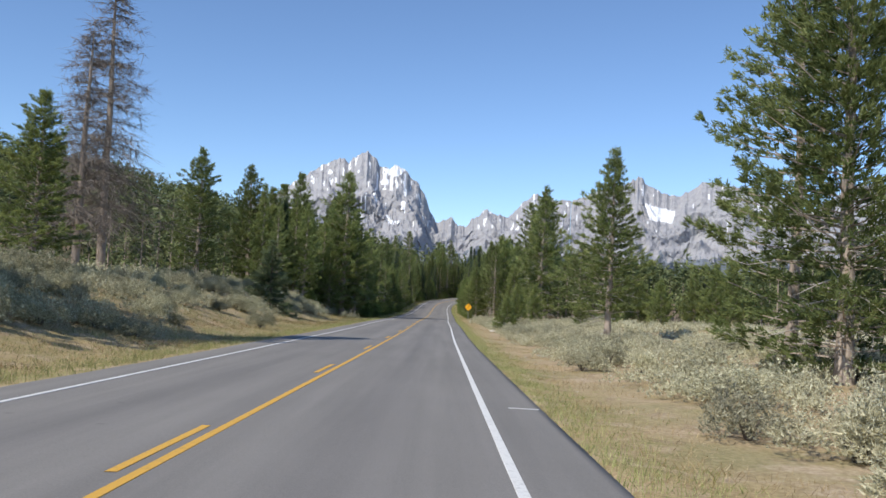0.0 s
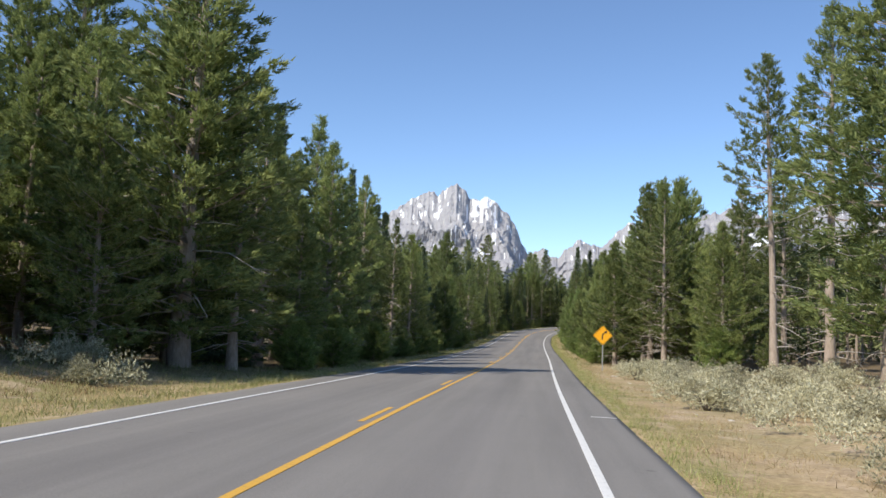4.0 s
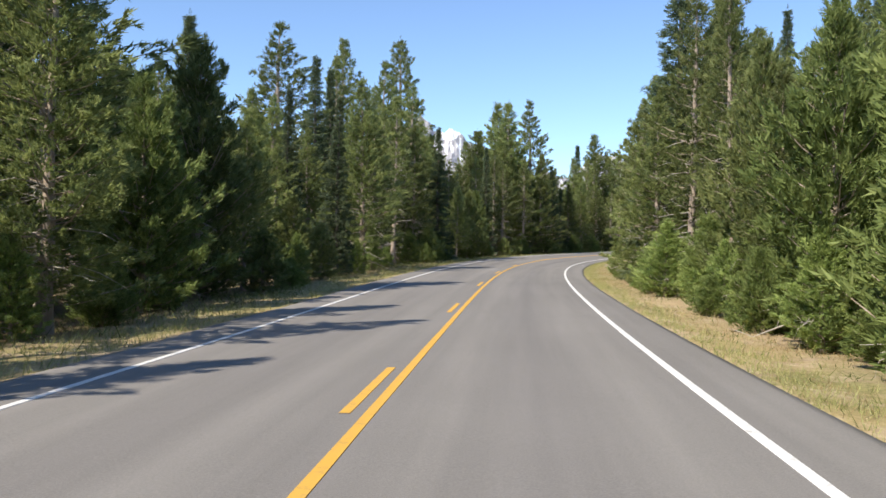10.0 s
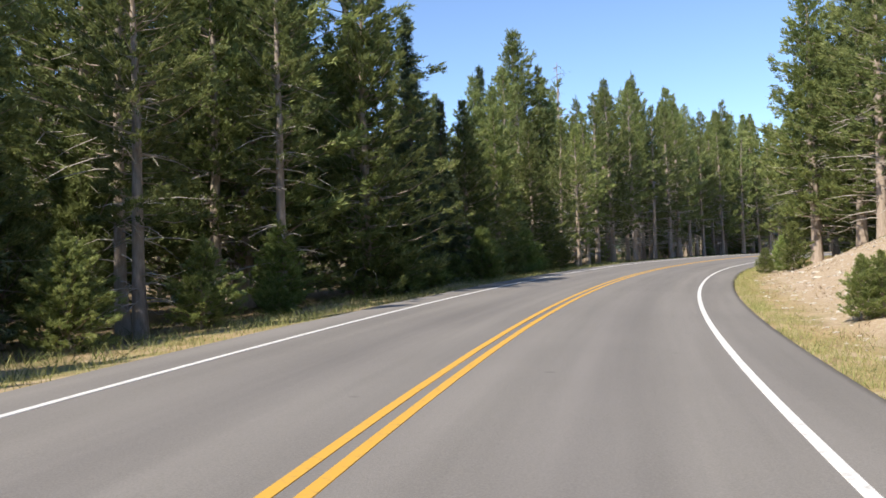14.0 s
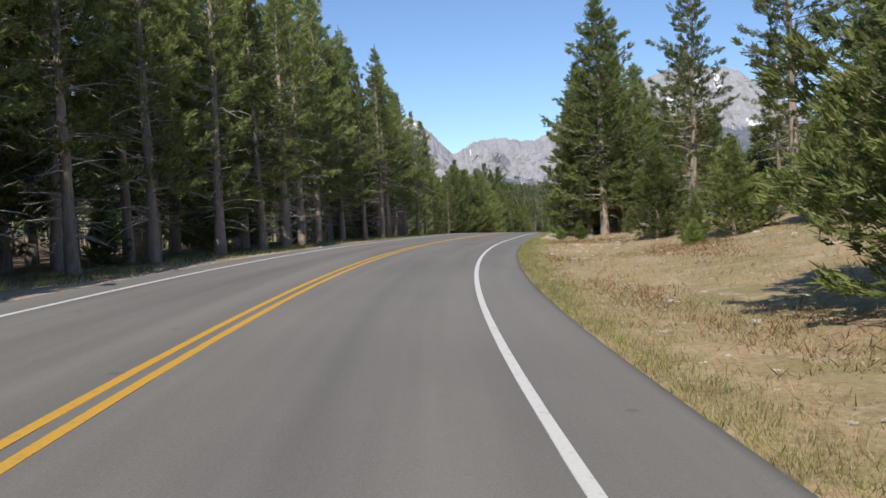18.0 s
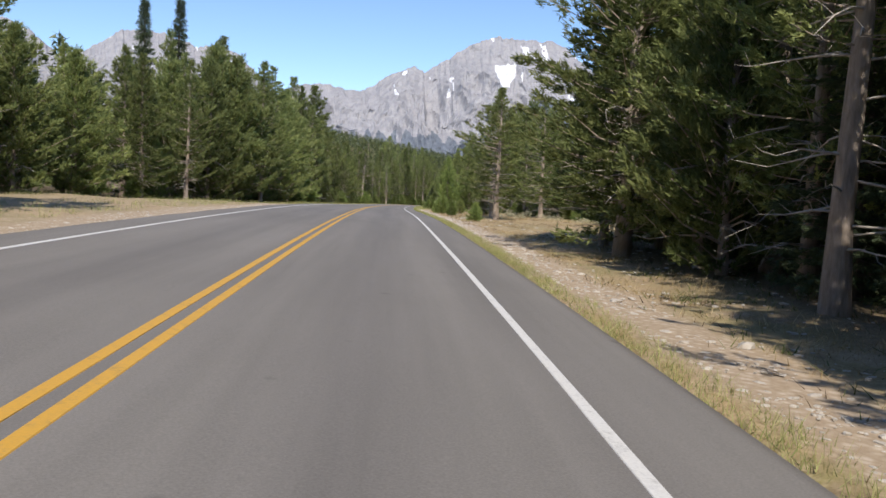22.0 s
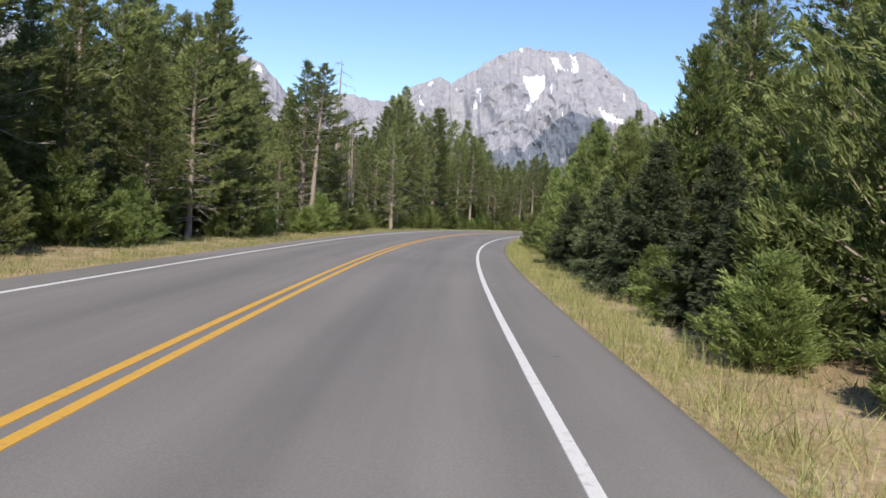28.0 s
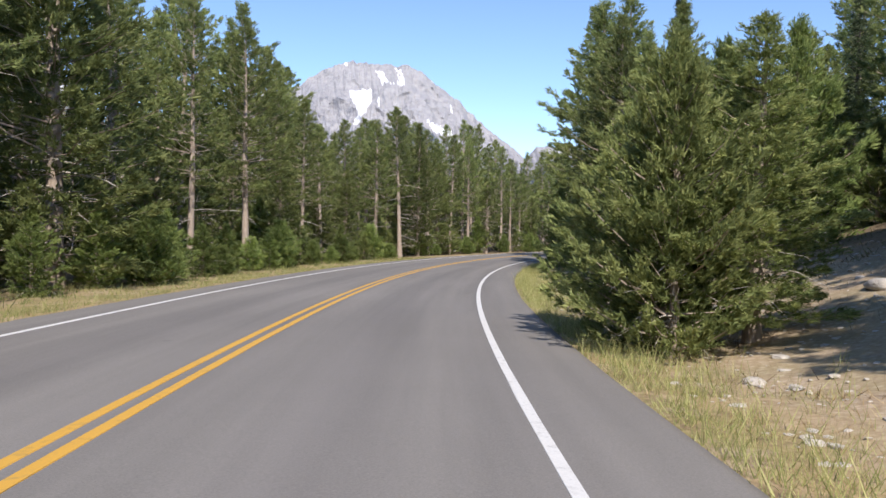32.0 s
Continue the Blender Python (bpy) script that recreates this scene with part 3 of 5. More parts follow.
# ---- trees ----
def tube(points, radii, sides=6):
    """Rings round the points, as vertices and four-sided faces."""
    p, r = np.asarray(points, float), np.asarray(radii, float)
    d = np.gradient(p, axis=0)
    d /= np.linalg.norm(d, axis=1)[:, None] + 1e-9
    a = np.where(np.abs(d[:, 2:3]) > 0.8, [[1.0, 0, 0]], [[0, 0, 1.0]])
    u = np.cross(d, a)
    u /= np.linalg.norm(u, axis=1)[:, None] + 1e-9
    w = np.cross(d, u)
    th = np.arange(sides) * 2 * np.pi / sides
    v = p[:, None] + (u[:, None] * np.cos(th)[None, :, None] + w[:, None] * np.sin(th)[None, :, None]) * r[:, None, None]
    i = (np.arange(len(p) - 1)[:, None] * sides + np.arange(sides)[None]).ravel()
    j = (np.arange(len(p) - 1)[:, None] * sides + (np.arange(sides)[None] + 1) % sides).ravel()
    return v.reshape(-1, 3), np.stack([i, j, j + sides, i + sides], -1)


def gather(pieces):
    vs, fs, k = [], [], 0
    for v, f in pieces:
        vs.append(v)
        fs.append(f + k)
        k += len(v)
    return np.concatenate(vs), np.concatenate(fs)


def blades(rng, centre, way, length, width, count, spread, shoot=0.0):
    """Narrow pointed leaves round each centre, or set along a shoot that leaves it, leaning along its way."""
    n = len(centre) * count
    c, w = np.repeat(centre, count, 0), np.repeat(way, count, 0)
    ln = np.repeat(length, count) * rng.uniform(0.65, 1.25, n)
    d = w + rng.normal(0, spread, (n, 3))
    d /= np.linalg.norm(d, axis=1)[:, None] + 1e-9
    s = np.cross(d, rng.normal(0, 1, (n, 3)))
    s /= np.linalg.norm(s, axis=1)[:, None] + 1e-9
    s = s * (ln * width)[:, None]
    base = c + rng.normal(0, 0.16, (n, 3)) * ln[:, None]
    if shoot:
        base = base + w / (np.linalg.norm(w, axis=1)[:, None] + 1e-9) * (shoot * rng.random(n))[:, None]
    return np.stack([base + s, base + d * ln[:, None], base - s], 1).reshape(-1, 3), np.arange(n * 3).reshape(-1, 3)


def two_materials(name, wood, leaves, bark, needles, tone=None):
    """One mesh of limbs (four-sided faces) and leaves (three-sided faces)."""
    v, f = leaves
    wv, wf = gather(wood)
    quads = np.concatenate([wf[:, [0, 1, 2]], wf[:, [0, 2, 3]]])
    me = mesh(name, np.concatenate([wv, v]), np.concatenate([quads, f + len(wv)]), [bark, needles], np.concatenate([np.zeros(len(quads)), np.ones(len(f))]))
    if tone is not None:
        me.attributes.new("tone", "FLOAT", "FACE").data.foreach_set("value", np.concatenate([np.zeros(len(quads)), tone]).astype(np.float32))
    return me


def conifer(seed, height, crown_base, radius, habit, needles, bark, label, name="pine_tree", group="roadside conifers", dens=1.0, dead_limbs=0, blade=0.165, count=9):
    """habit: pine (upswept, open), young (dense, to the ground), fir (narrow, drooping)."""
    rng = np.random.default_rng(seed)
    lean = rng.normal(0, 0.012, 2)
    zs = np.linspace(0, 1, 9)
    bend = np.cumsum(rng.normal(0, 0.004, (9, 2)), 0) * height * 0.5
    axis = np.stack([zs * height * lean[0] + bend[:, 0], zs * height * lean[1] + bend[:, 1], zs * height - 0.25], -1)
    rad = (0.0115 * height + 0.03) * (1 - zs) ** 0.8 + 0.012
    rad[0] *= 1.3
    at = lambda z: np.array([np.interp(z, axis[:, 2], axis[:, 0]), np.interp(z, axis[:, 2], axis[:, 1]), z])
    wood, tc, tw, tn, tl = [], [], [], [], []
    z = crown_base * height
    gap = {"pine": 0.5, "young": 0.05 * height, "fir": 0.4, "cone": 0.5}[habit]
    droop = {"pine": 0.3, "young": 0.32, "fir": 0.16, "cone": 0.28}[habit]
    lop = rng.uniform(0, 6.28)
    while z < height - 0.15:
        f = (z - crown_base * height) / (height * (1 - crown_base))
        if habit == "pine":
            reach = radius * (0.6 + 0.45 * math.sin(min(1, f * 1.4 + 0.15) * math.pi * 0.7)) * (1 - f ** 1.6) * rng.uniform(0.6, 1.2)
            tilt, n = -0.1 + 0.55 * f, 6
        elif habit == "young":
            reach = radius * (1 - f) ** 0.95 * (0.82 + 0.28 * min(1, f * 6)) * rng.uniform(0.75, 1.15)
            tilt, n = 0.1 + 0.6 * f, 7
        elif habit == "cone":
            reach = radius * (1 - f) ** 0.95 * (0.78 + 0.36 * min(1, f * 4)) * rng.uniform(0.66, 1.2)
            tilt, n = -0.12 + 0.65 * f, 7
        else:
            reach = radius * (1 - f) ** 1.05 * rng.uniform(0.8, 1.12)
            tilt, n = -0.32 + 0.5 * f, 8
        turn = rng.uniform(0, 6.28)
        for k in range(n):
            if rng.random() < (0.2 if habit == "pine" else 0.1):
                continue
            a = turn + k * 6.283 / n + rng.normal(0, 0.2)
            ln = max(0.12, reach * rng.uniform(0.6, 1.15) * (1 + 0.18 * math.cos(a - lop)))
            up = tilt + rng.normal(0, 0.1)
            o = at(min(z + rng.normal(0, gap * 0.22), height - 0.1))
            way, across = np.array([math.cos(a), math.sin(a), up]), np.array([-math.sin(a), math.cos(a), 0.0])
            q = np.array([0, 0.5, 1.0])[:, None]
            pts = o + q * ln * way + q ** 2 * np.array([0, 0, droop * ln])
            wood.append(tube(pts, np.array([0.01 + 0.009 * ln, 0.008 + 0.005 * ln, 0.004]), 3))
            # twigs to both sides of the bough, each with a tuft of shoots at its end
            twig = 0.25 / dens ** 0.5
            u = np.arange(0.42 if habit == "pine" else 0.2, 1.0, min(0.4, twig / ln))
            u = np.clip(np.repeat(u, 2) + rng.normal(0, 0.04, 2 * len(u)), 0.12, 1.0)
            side = np.tile([1.0, -1.0], len(u) // 2) * ln * (0.42 if habit != "fir" else 0.34) * (1.06 - u) * rng.uniform(0.35, 1.1, len(u))
            u, side = np.append(u, [1.0, 0.93]), np.append(side, [0.0, 0.0])
            c = o + u[:, None] * ln * way + (u ** 2)[:, None] * np.array([0, 0, droop * ln]) + side[:, None] * across
            c[:, 2] += rng.normal(0, 0.04, len(u)) + (0.12 if habit != "fir" else -0.3) * np.abs(side)
            # new growth plus painted crown shade: darker inside, paler at tips and top
            growth_shade = np.clip(0.45 * rng.random(len(u)) + 0.3 * u + 0.25 * rng.random() + 0.12 * f, 0, 1)
            shoots = 3
            lift = 0.6 if habit != "fir" else 0.0
            small = 0.5 + 0.5 * min(1.0, ln / 0.9)
            w = way / np.linalg.norm(way) + across * (side / ln * 1.6)[:, None] + [0, 0, lift]
            tc.append(np.repeat(c, shoots, 0) + rng.normal(0, 0.06, (len(u) * shoots, 3)))
            tw.append(np.repeat(w, shoots, 0) + rng.normal(0, 0.3, (len(u) * shoots, 3)))
            tn.append(np.repeat(growth_shade, shoots))
            tl.append(np.full(len(u) * shoots, blade * small))
        z += gap * rng.uniform(0.75, 1.25) * (1.0 - 0.4 * f)
    top = at(height - 0.3)
    tc.append(top[None] + rng.normal(0, 0.03, (10, 3)) + np.array([0, 0, 1.0]) * rng.uniform(-0.3, 0.35, (10, 1)))
    tw.append(np.repeat([[0, 0, 1.6]], 10, 0))
    tn.append(np.full(10, 0.6))
    tl.append(np.full(10, blade * 0.55))
    stem = [tube(axis, rad, 8)]
    for k in range(dead_limbs):
        zz = (0.07 + (crown_base + 0.22) * rng.random() ** 1.2) * height
        a, ln = rng.uniform(0, 6.28), rng.uniform(0.5, 2.1) * (0.6 + 0.03 * height)
        q = np.linspace(0, 1, 4)[:, None]
        pts = at(zz) + q * ln * np.array([math.cos(a), math.sin(a), rng.uniform(-0.15, 0.4)]) - q ** 2 * np.array([0, 0, 0.25 * ln]) + rng.normal(0, 0.05, (4, 3)) * q
        stem.append(tube(pts, [0.03, 0.022, 0.015, 0.005], 4))
        for j in range(3):
            b = pts[rng.integers(1, 4)]
            e = b + np.array([math.cos(a), math.sin(a), 0]) * 0.25 + rng.normal(0, 0.22, 3)
            stem.append(tube([b, (b + e) / 2 + rng.normal(0, 0.02, 3), e], [0.009, 0.006, 0.003], 3))
    tree = tagged(new(name), label, "tree", group)
    v, f = gather(stem)
    n_stem = len(stem[0][1])
    part("trunk", smooth(mesh("trunk", v, f, [bark, DEADBARK], np.arange(len(f)) >= n_stem)), tree)
    tc = np.concatenate(tc)
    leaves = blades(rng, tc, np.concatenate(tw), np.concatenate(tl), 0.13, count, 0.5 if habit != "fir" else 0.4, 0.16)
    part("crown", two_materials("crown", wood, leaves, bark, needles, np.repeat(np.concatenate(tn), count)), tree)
    tree["tall"] = height
    return tree


def snag(seed, height, label, brush=1.0):
    """A dead conifer: bare trunk with many curling grey limbs."""
    rng = np.random.default_rng(seed)
    zs = np.linspace(0, 1, 9)
    axis = np.stack([np.cumsum(rng.normal(0, 0.03, 9)), np.cumsum(rng.normal(0, 0.03, 9)), zs * height - 0.25], -1)
    at = lambda z: np.array([np.interp(z, axis[:, 2], axis[:, 0]), np.interp(z, axis[:, 2], axis[:, 1]), z])
    limbs = []
    for k in range(int(height * 8 * brush)):
        z = rng.uniform(0.15, 0.99) * height
        a, ln = rng.uniform(0, 6.28), (1.9 * (1 - z / height) + 0.45) * rng.uniform(0.4, 1.2)
        q = np.linspace(0, 1, 5)[:, None]
        d = np.array([math.cos(a), math.sin(a), rng.uniform(-0.15, 0.3)])
        pts = at(z) + q * ln * d - q ** 2 * np.array([0, 0, rng.uniform(0.1, 0.6) * ln]) + rng.normal(0, 0.05, (5, 3)) * q
        limbs.append(tube(pts, np.array([0.022, 0.017, 0.012, 0.008, 0.003]), 3))
        for j in range(int(15 * brush)):
            b = pts[rng.integers(1, 5)]
            e = b + (d * 0.35 + rng.normal(0, 0.55, 3) - [0, 0, 0.35]) * ln * 0.45
            limbs.append(tube([b, (b + e) / 2 + rng.normal(0, 0.03, 3), e], [0.009, 0.006, 0.002], 3))
    tree = tagged(new("dead_tree"), label, "tree", "dead standing trees")
    tv, tf = tube(axis, (0.009 * height + 0.02) * (1 - zs) ** 0.7 + 0.01, 8)
    part("trunk", smooth(mesh("trunk", tv, tf, BARK)), tree)
    part("bare_crown", mesh("bare_crown", *gather(limbs), TWIG), tree)
    tree["tall"] = height
    return tree


class Stand:
    """Prototypes of one kind and the places where they stand."""
    def __init__(self, protos):
        self.protos, self.first = protos, {}

    def plant(self, s, o, height, rng, k=None, wide=1.0):
        n = len(self.protos)
        k = k % n if k is not None else len(self.first) if len(self.first) < n else int(rng.integers(n))
        p = self.protos[k]
        h = height / p["tall"]
        w = h ** 0.8 * wide * rng.uniform(0.9, 1.12)
        m = Matrix.LocRotScale(spot(s, o), Euler((0, 0, rng.uniform(0, 6.28))), (w, w, h))
        if k in self.first:
            copy_thing(p, m)
        else:
            self.first[k] = m

    def settle(self):
        for k, m in self.first.items():
            self.protos[k].matrix_basis = m


# ---- landmark trees: metres along the road, metres to its right, height ----
TALL_PINES = [
    (25.8, 12.9, 14.5), (51.6, 12.4, 11.4), (119, 15.4, 16.8), (126.7, 15, 17.2), (240.3, -17, 14), (256.6, -18.4, 18.2), (268.8, -18, 19.8), (277.5, -16, 22),
    (283, 14, 14), (307.9, -11.1, 20.3), (318, 13, 17.5), (323, 11.5, 17), (340, 9.5, 15), (361.8, -13.7, 17.7), (388.4, 16, 13.5), (402.7, 14.2, 14.5),
    (427, 10.5, 15.5), (433.5, 8.4, 13.5), (494, 9.3, 8.4), (500, 10, 10.2), (520.5, -10.2, 13.8), (536, 35, 20), (540, 22, 13), (549, 20.5, 15),
    (557, 21, 17), (626.7, -7, 9.5), (633.4, -8.8, 12), (636.2, -8.7, 12.8), (638.9, -8.6, 12.8),
]
FULL_PINES = [
    (22, 12.8, 12.8), (25.5, -17, 19.5), (45.8, -18.9, 9.6), (74, -18.4, 11.5), (96, 17.5, 8.8), (99, -19.5, 15.5), (103.1, -18.2, 14.2), (108.8, -9.9, 17.9),
    (110.3, 14.8, 17.4), (111.7, -18.4, 16.4), (112.2, -16.4, 18.1), (170.8, -10.9, 12.4), (217.2, -12.5, 17), (292, 14.5, 14.5), (293.8, -13.4, 14.7), (298.6, -11.1, 18.6),
    (300, 15, 17), (303.3, -14.3, 19.4), (327, 10.9, 18), (330, 8.5, 17.5), (335, 8.5, 15), (340.8, -14.2, 19.7), (345, 11, 15), (350, 12, 14),
    (382.5, -14.2, 19.1), (392.5, -13.2, 19.4), (416, 9.8, 17.5), (416.2, -18.1, 22), (421, 8, 13), (421.5, 11, 15), (424.5, 8.2, 14), (431, 7.6, 12.5),
    (455, 8.6, 12.5), (458, 9.5, 12), (461, 11.5, 12), (463, 13.5, 11), (490.1, 9.2, 8.9), (506, 15, 10.2), (507, 19, 11), (510.5, -13.6, 14.5),
    (515, 22, 13.4), (530, 27, 16.2), (545, 19, 14), (553, 18.5, 15), (562, 24, 13), (572.2, -12.3, 18.8), (573.3, -16.2, 20), (574.3, 13.2, 12.4),
    (588, -13, 11.8), (588, -8.7, 10.6), (600, -14.5, 12.6), (608.4, -9.8, 11.5), (609, -14.5, 11.4), (632.3, 10.8, 10.2), (642, 7.5, 5), (654.4, -9.2, 14.7),
    (682, 10.5, 16), (683.6, -14.3, 16.8), (688, 9.2, 17), (708.3, 7.4, 22),
]
FIR_SPIRES = [
    (179.8, -16.4, 16.9), (198.3, -19.1, 18.2), (236.5, -26.4, 22), (236.5, 8.6, 16.3), (237, 10.5, 15.6), (297.8, -20.6, 13.4), (347.6, -20.8, 19.1), (376.8, -16.7, 21.3),
    (446, 10.5, 9), (455, 11.5, 9), (523.3, -24, 21), (529.9, -22.4, 22), (673.9, 12.4, 13.1), (697, 14.5, 18),
]
BUSHY_PINES = [
    (74, 8.1, 3), (82, 15.5, 3.2), (86, 19.2, 5), (86, 24, 4.6), (88, 30, 6.6), (89, 22.4, 5.2), (91, 28.8, 5.6), (95, 34, 7),
    (95.2, 10.7, 4.4), (101, 13.2, 4.6), (140.2, 12.1, 12.7), (147.1, 11.8, 13.7), (202.2, 34.6, 15), (290.9, 6.7, 1.3), (291.1, 6.4, 1.3), (320.6, 7.2, 2.5),
    (323.4, 5.8, 1.4), (349.7, -27.3, 9.9), (356.6, -25.8, 10.8), (361.6, 9.1, 6.6), (376.3, 14.4, 3.3), (379.4, 14.9, 2.9), (381.2, 14.6, 3.3), (381.3, 10.6, 1.6),
    (382.4, 12.1, 3.4), (383.5, 13.3, 1.8), (388.2, 10.4, 3.6), (409.1, 11.1, 1.6), (427.9, 6.4, 3.8), (439, 12.5, 7), (450, 9.6, 8.5), (508.9, 10.4, 2.4),
    (514.7, 14.4, 1.3), (516.4, 8.8, 1.5), (598.1, 6.8, 2.8), (600.6, 6.4, 2.9), (601, 5.9, 1.5), (624.5, 8.6, 1.8), (626.4, 8.1, 2.2), (641.2, 6.1, 4.8),
    (641.7, 6.1, 4.3), (644, 6, 4), (679.8, 6.7, 4.8),
]
SAPLINGS = [
    (272, 7.6, 1.9), (278.3, 6.7, 2.1), (326, 6.7, 1.9), (380.7, 10.4, 0.8), (406.6, 7.9, 1.1), (409.6, 6.6, 0.8), (485.4, 7.3, 1.2), (502.9, 7, 1.1),
    (503.7, 7, 0.8), (513.7, 6.9, 1.7), (514.3, 6.5, 1.5), (616.3, 7.1, 1), (633.2, 6.1, 1),
]
SPRUCES = [
    (68.8, -10.9, 5.5), (564.5, 7.2, 3.2), (569.5, 7.3, 3.6), (575, 7, 3), (579.2, 6.6, 2.6), (584, 6.9, 2.3),
]
RUST_PINES = [
    (197.1, 7.7, 5.1), (541, -10.5, 10), (570.5, -14.2, 15.5),
]
DEAD_TREES = [
    (57, -21.5, 17), (64.4, -22.6, 23), (214, -9.5, 9), (306.1, -10, 9.3), (355.6, -16.3, 20.7), (612.8, -7.6, 7.7), (613.4, -8.6, 7.9), (615.2, -9.2, 13.2),
    (616, -8.2, 8.6), (619.5, 11.7, 9.4),
]
# heights of the trees along the edge of the woods, one every 5 m from 95 m (left) or 130 m (right), row by row; 0: none
LEFT_FRONT_1 = [9.8, 11.5, 11.5, 11.5, 10.6, 10.6, 10.6, 11.4, 11, 10.2, 8.2, 10.6, 9.4, 9, 9.8, 8.6, 7.4, 7.4, 9.8, 9.8, 8.2, 9, 9.8, 8.2, 5.8, 7.8, 9, 5.4, 8.2, 9.8, 11.4, 10.2, 11.5, 11.5, 11, 8.2, 6.2, 6.2, 11.4, 10.2, 11, 11.5, 11.4, 8.6, 9, 9.4, 11.5, 10.2, 9.8, 10.2, 12.2, 14.2, 14.6, 12.6, 14.2, 15, 14.6, 13.4, 14.2, 15, 11.8, 13.4, 14.6, 15, 13, 12.2, 12.6, 13.4, 14.6, 13, 13, 12.6]
LEFT_FRONT_2 = [11.4, 11.5, 11.5, 11.5, 11.5, 8.6, 8.6, 9.4, 10.2, 11, 11.4, 12.6, 8.2, 0, 10.2, 11.4, 10.6, 9.8, 12.6, 12.2, 13.4, 14, 13.4, 11, 7.8, 8.2, 9, 10.6, 8.6, 6.6, 9.8, 6.2, 0, 6.6, 6.2, 8.2, 0, 0, 11.5, 11.5, 0, 10.6, 10.6, 11, 10.2, 9.4, 8.6, 9.4, 9.8, 11.4, 11.5, 11.5, 11.5, 11.5, 11.5, 11.5, 11.5, 10.6, 10, 10, 10, 10, 10, 10, 10, 10, 10, 10, 10, 10, 10, 10]
LEFT_MIDDLE_1 = [12.2, 12.2, 11.4, 14.5, 14.5, 14.5, 14.5, 14.5, 12.6, 12.6, 13.8, 9.8, 11.4, 11.8, 11, 10.6, 10.6, 10.6, 11.4, 12.2, 9.4, 10.2, 10.2, 13, 14.5, 10.2, 9.8, 8.2, 6.6, 10.2, 12.2, 12.2, 14.5, 14.5, 11.4, 11.8, 12.2, 9, 10.2, 11.4, 12.6, 14.2, 14.5, 14.5, 10.6, 9.4, 11.8, 14.5, 14.5, 14.6, 12.2, 15, 15, 16.6, 17.4, 15, 17.4, 14.6, 15.4, 17, 18, 18, 16.2, 16.6, 17.4, 15, 15.4, 16.6, 17, 17, 14.6, 15]
LEFT_MIDDLE_2 = [14.5, 14.5, 14.5, 14.5, 14.5, 13.4, 9.8, 9.8, 10.6, 11, 12.2, 0, 12.2, 13, 11, 12.2, 13.4, 11, 10.6, 11, 13, 16.6, 16.2, 0, 9.4, 9.4, 11, 11.8, 11, 9.4, 7.8, 9, 10.2, 7.8, 7.4, 7.8, 10.2, 11.8, 13, 14.5, 10.6, 11.4, 12.6, 14.2, 13, 14.5, 12.2, 9.4, 9.8, 10.6, 11.4, 12.6, 13.4, 13.4, 14.2, 14.5, 14.5, 13, 12.2, 13, 13, 13, 13, 13, 13, 13, 13, 13, 13, 13, 13, 13]
LEFT_BACK_1 = [11.8, 13, 15.8, 16.5, 16.2, 15.4, 16.5, 16.5, 16.5, 16.5, 16.5, 16.5, 12.6, 15, 15, 16.5, 13.8, 15.8, 11.8, 11.8, 14.2, 14.2, 12.6, 13.8, 15, 12.2, 8.6, 9.4, 10.6, 10.6, 11.8, 13.8, 14.2, 16.5, 0, 16.5, 13.8, 10.2, 9.4, 11, 13.8, 15.8, 16.5, 16.5, 12.2, 13.4, 15, 13.4, 15, 0, 14.2, 15, 15.4, 15, 17.4, 17.4, 16.6, 18.6, 18.6, 17.8, 19, 19, 18.2, 19, 19, 19, 19, 17.8, 17.8, 19, 19, 19]
LEFT_BACK_2 = [16.5, 16.5, 16.5, 16.5, 16.5, 16.5, 15.4, 10.2, 11, 10.6, 13, 15, 13.8, 13, 11, 12.2, 13.4, 15, 16.2, 17, 13.4, 15, 16.6, 17, 18, 14.2, 12.2, 12.6, 0, 12.6, 12.2, 13, 9, 9.8, 8.6, 9.4, 10.2, 9.4, 11.8, 15, 16.2, 13, 14.6, 15.8, 16.5, 0, 14.2, 13.8, 15, 13.4, 11.4, 11.8, 13.4, 14.2, 14.6, 15, 15, 14, 14, 12.6, 12.6, 13.8, 14, 14, 14, 14, 14, 14, 14, 14, 14, 14]
RIGHT_FRONT_1 = [8.2, 11.4, 8.2, 5.8, 7.8, 9, 9.4, 9.4, 4.6, 6.2, 6.2, 6.6, 7, 7, 7.4, 7, 5.8, 7, 7.4, 10.6, 11.5, 8.6, 8.2, 9.4, 11.5, 11.5, 12.2, 14, 13.8, 14, 14, 14, 0, 14, 12.6, 13.8, 14, 14, 13.8, 8.6, 14, 14, 11.5, 11.5, 11.5, 11.5, 11.5, 11.5, 11.5, 11.5, 11.5, 11.5, 11.5, 11.5, 11.5, 11.5, 11.5, 12.5, 12.5, 0, 12.5, 0, 12.5, 12.5, 0, 0, 9.4, 7]
RIGHT_FRONT_2 = [11.5, 11.5, 11.5, 7.4, 10.6, 10.6, 9, 11, 9.4, 9.4, 11.5, 6.6, 7, 8.2, 11.5, 11.5, 6.2, 7.4, 7, 6.6, 6.2, 4.6, 5, 5.4, 6.2, 5, 6.2, 5.4, 5, 5.4, 7, 7.4, 7.8, 6.6, 7.8, 7.4, 5.8, 6.2, 9.4, 11.5, 11.5, 11.5, 0, 11.5, 11.5, 11.5, 11.5, 11.5, 11.5, 11.5, 11.5, 11.5, 11.5, 11.5, 10, 10, 10, 10, 10, 10, 10, 10, 10, 10, 10, 10, 10, 10, 10]
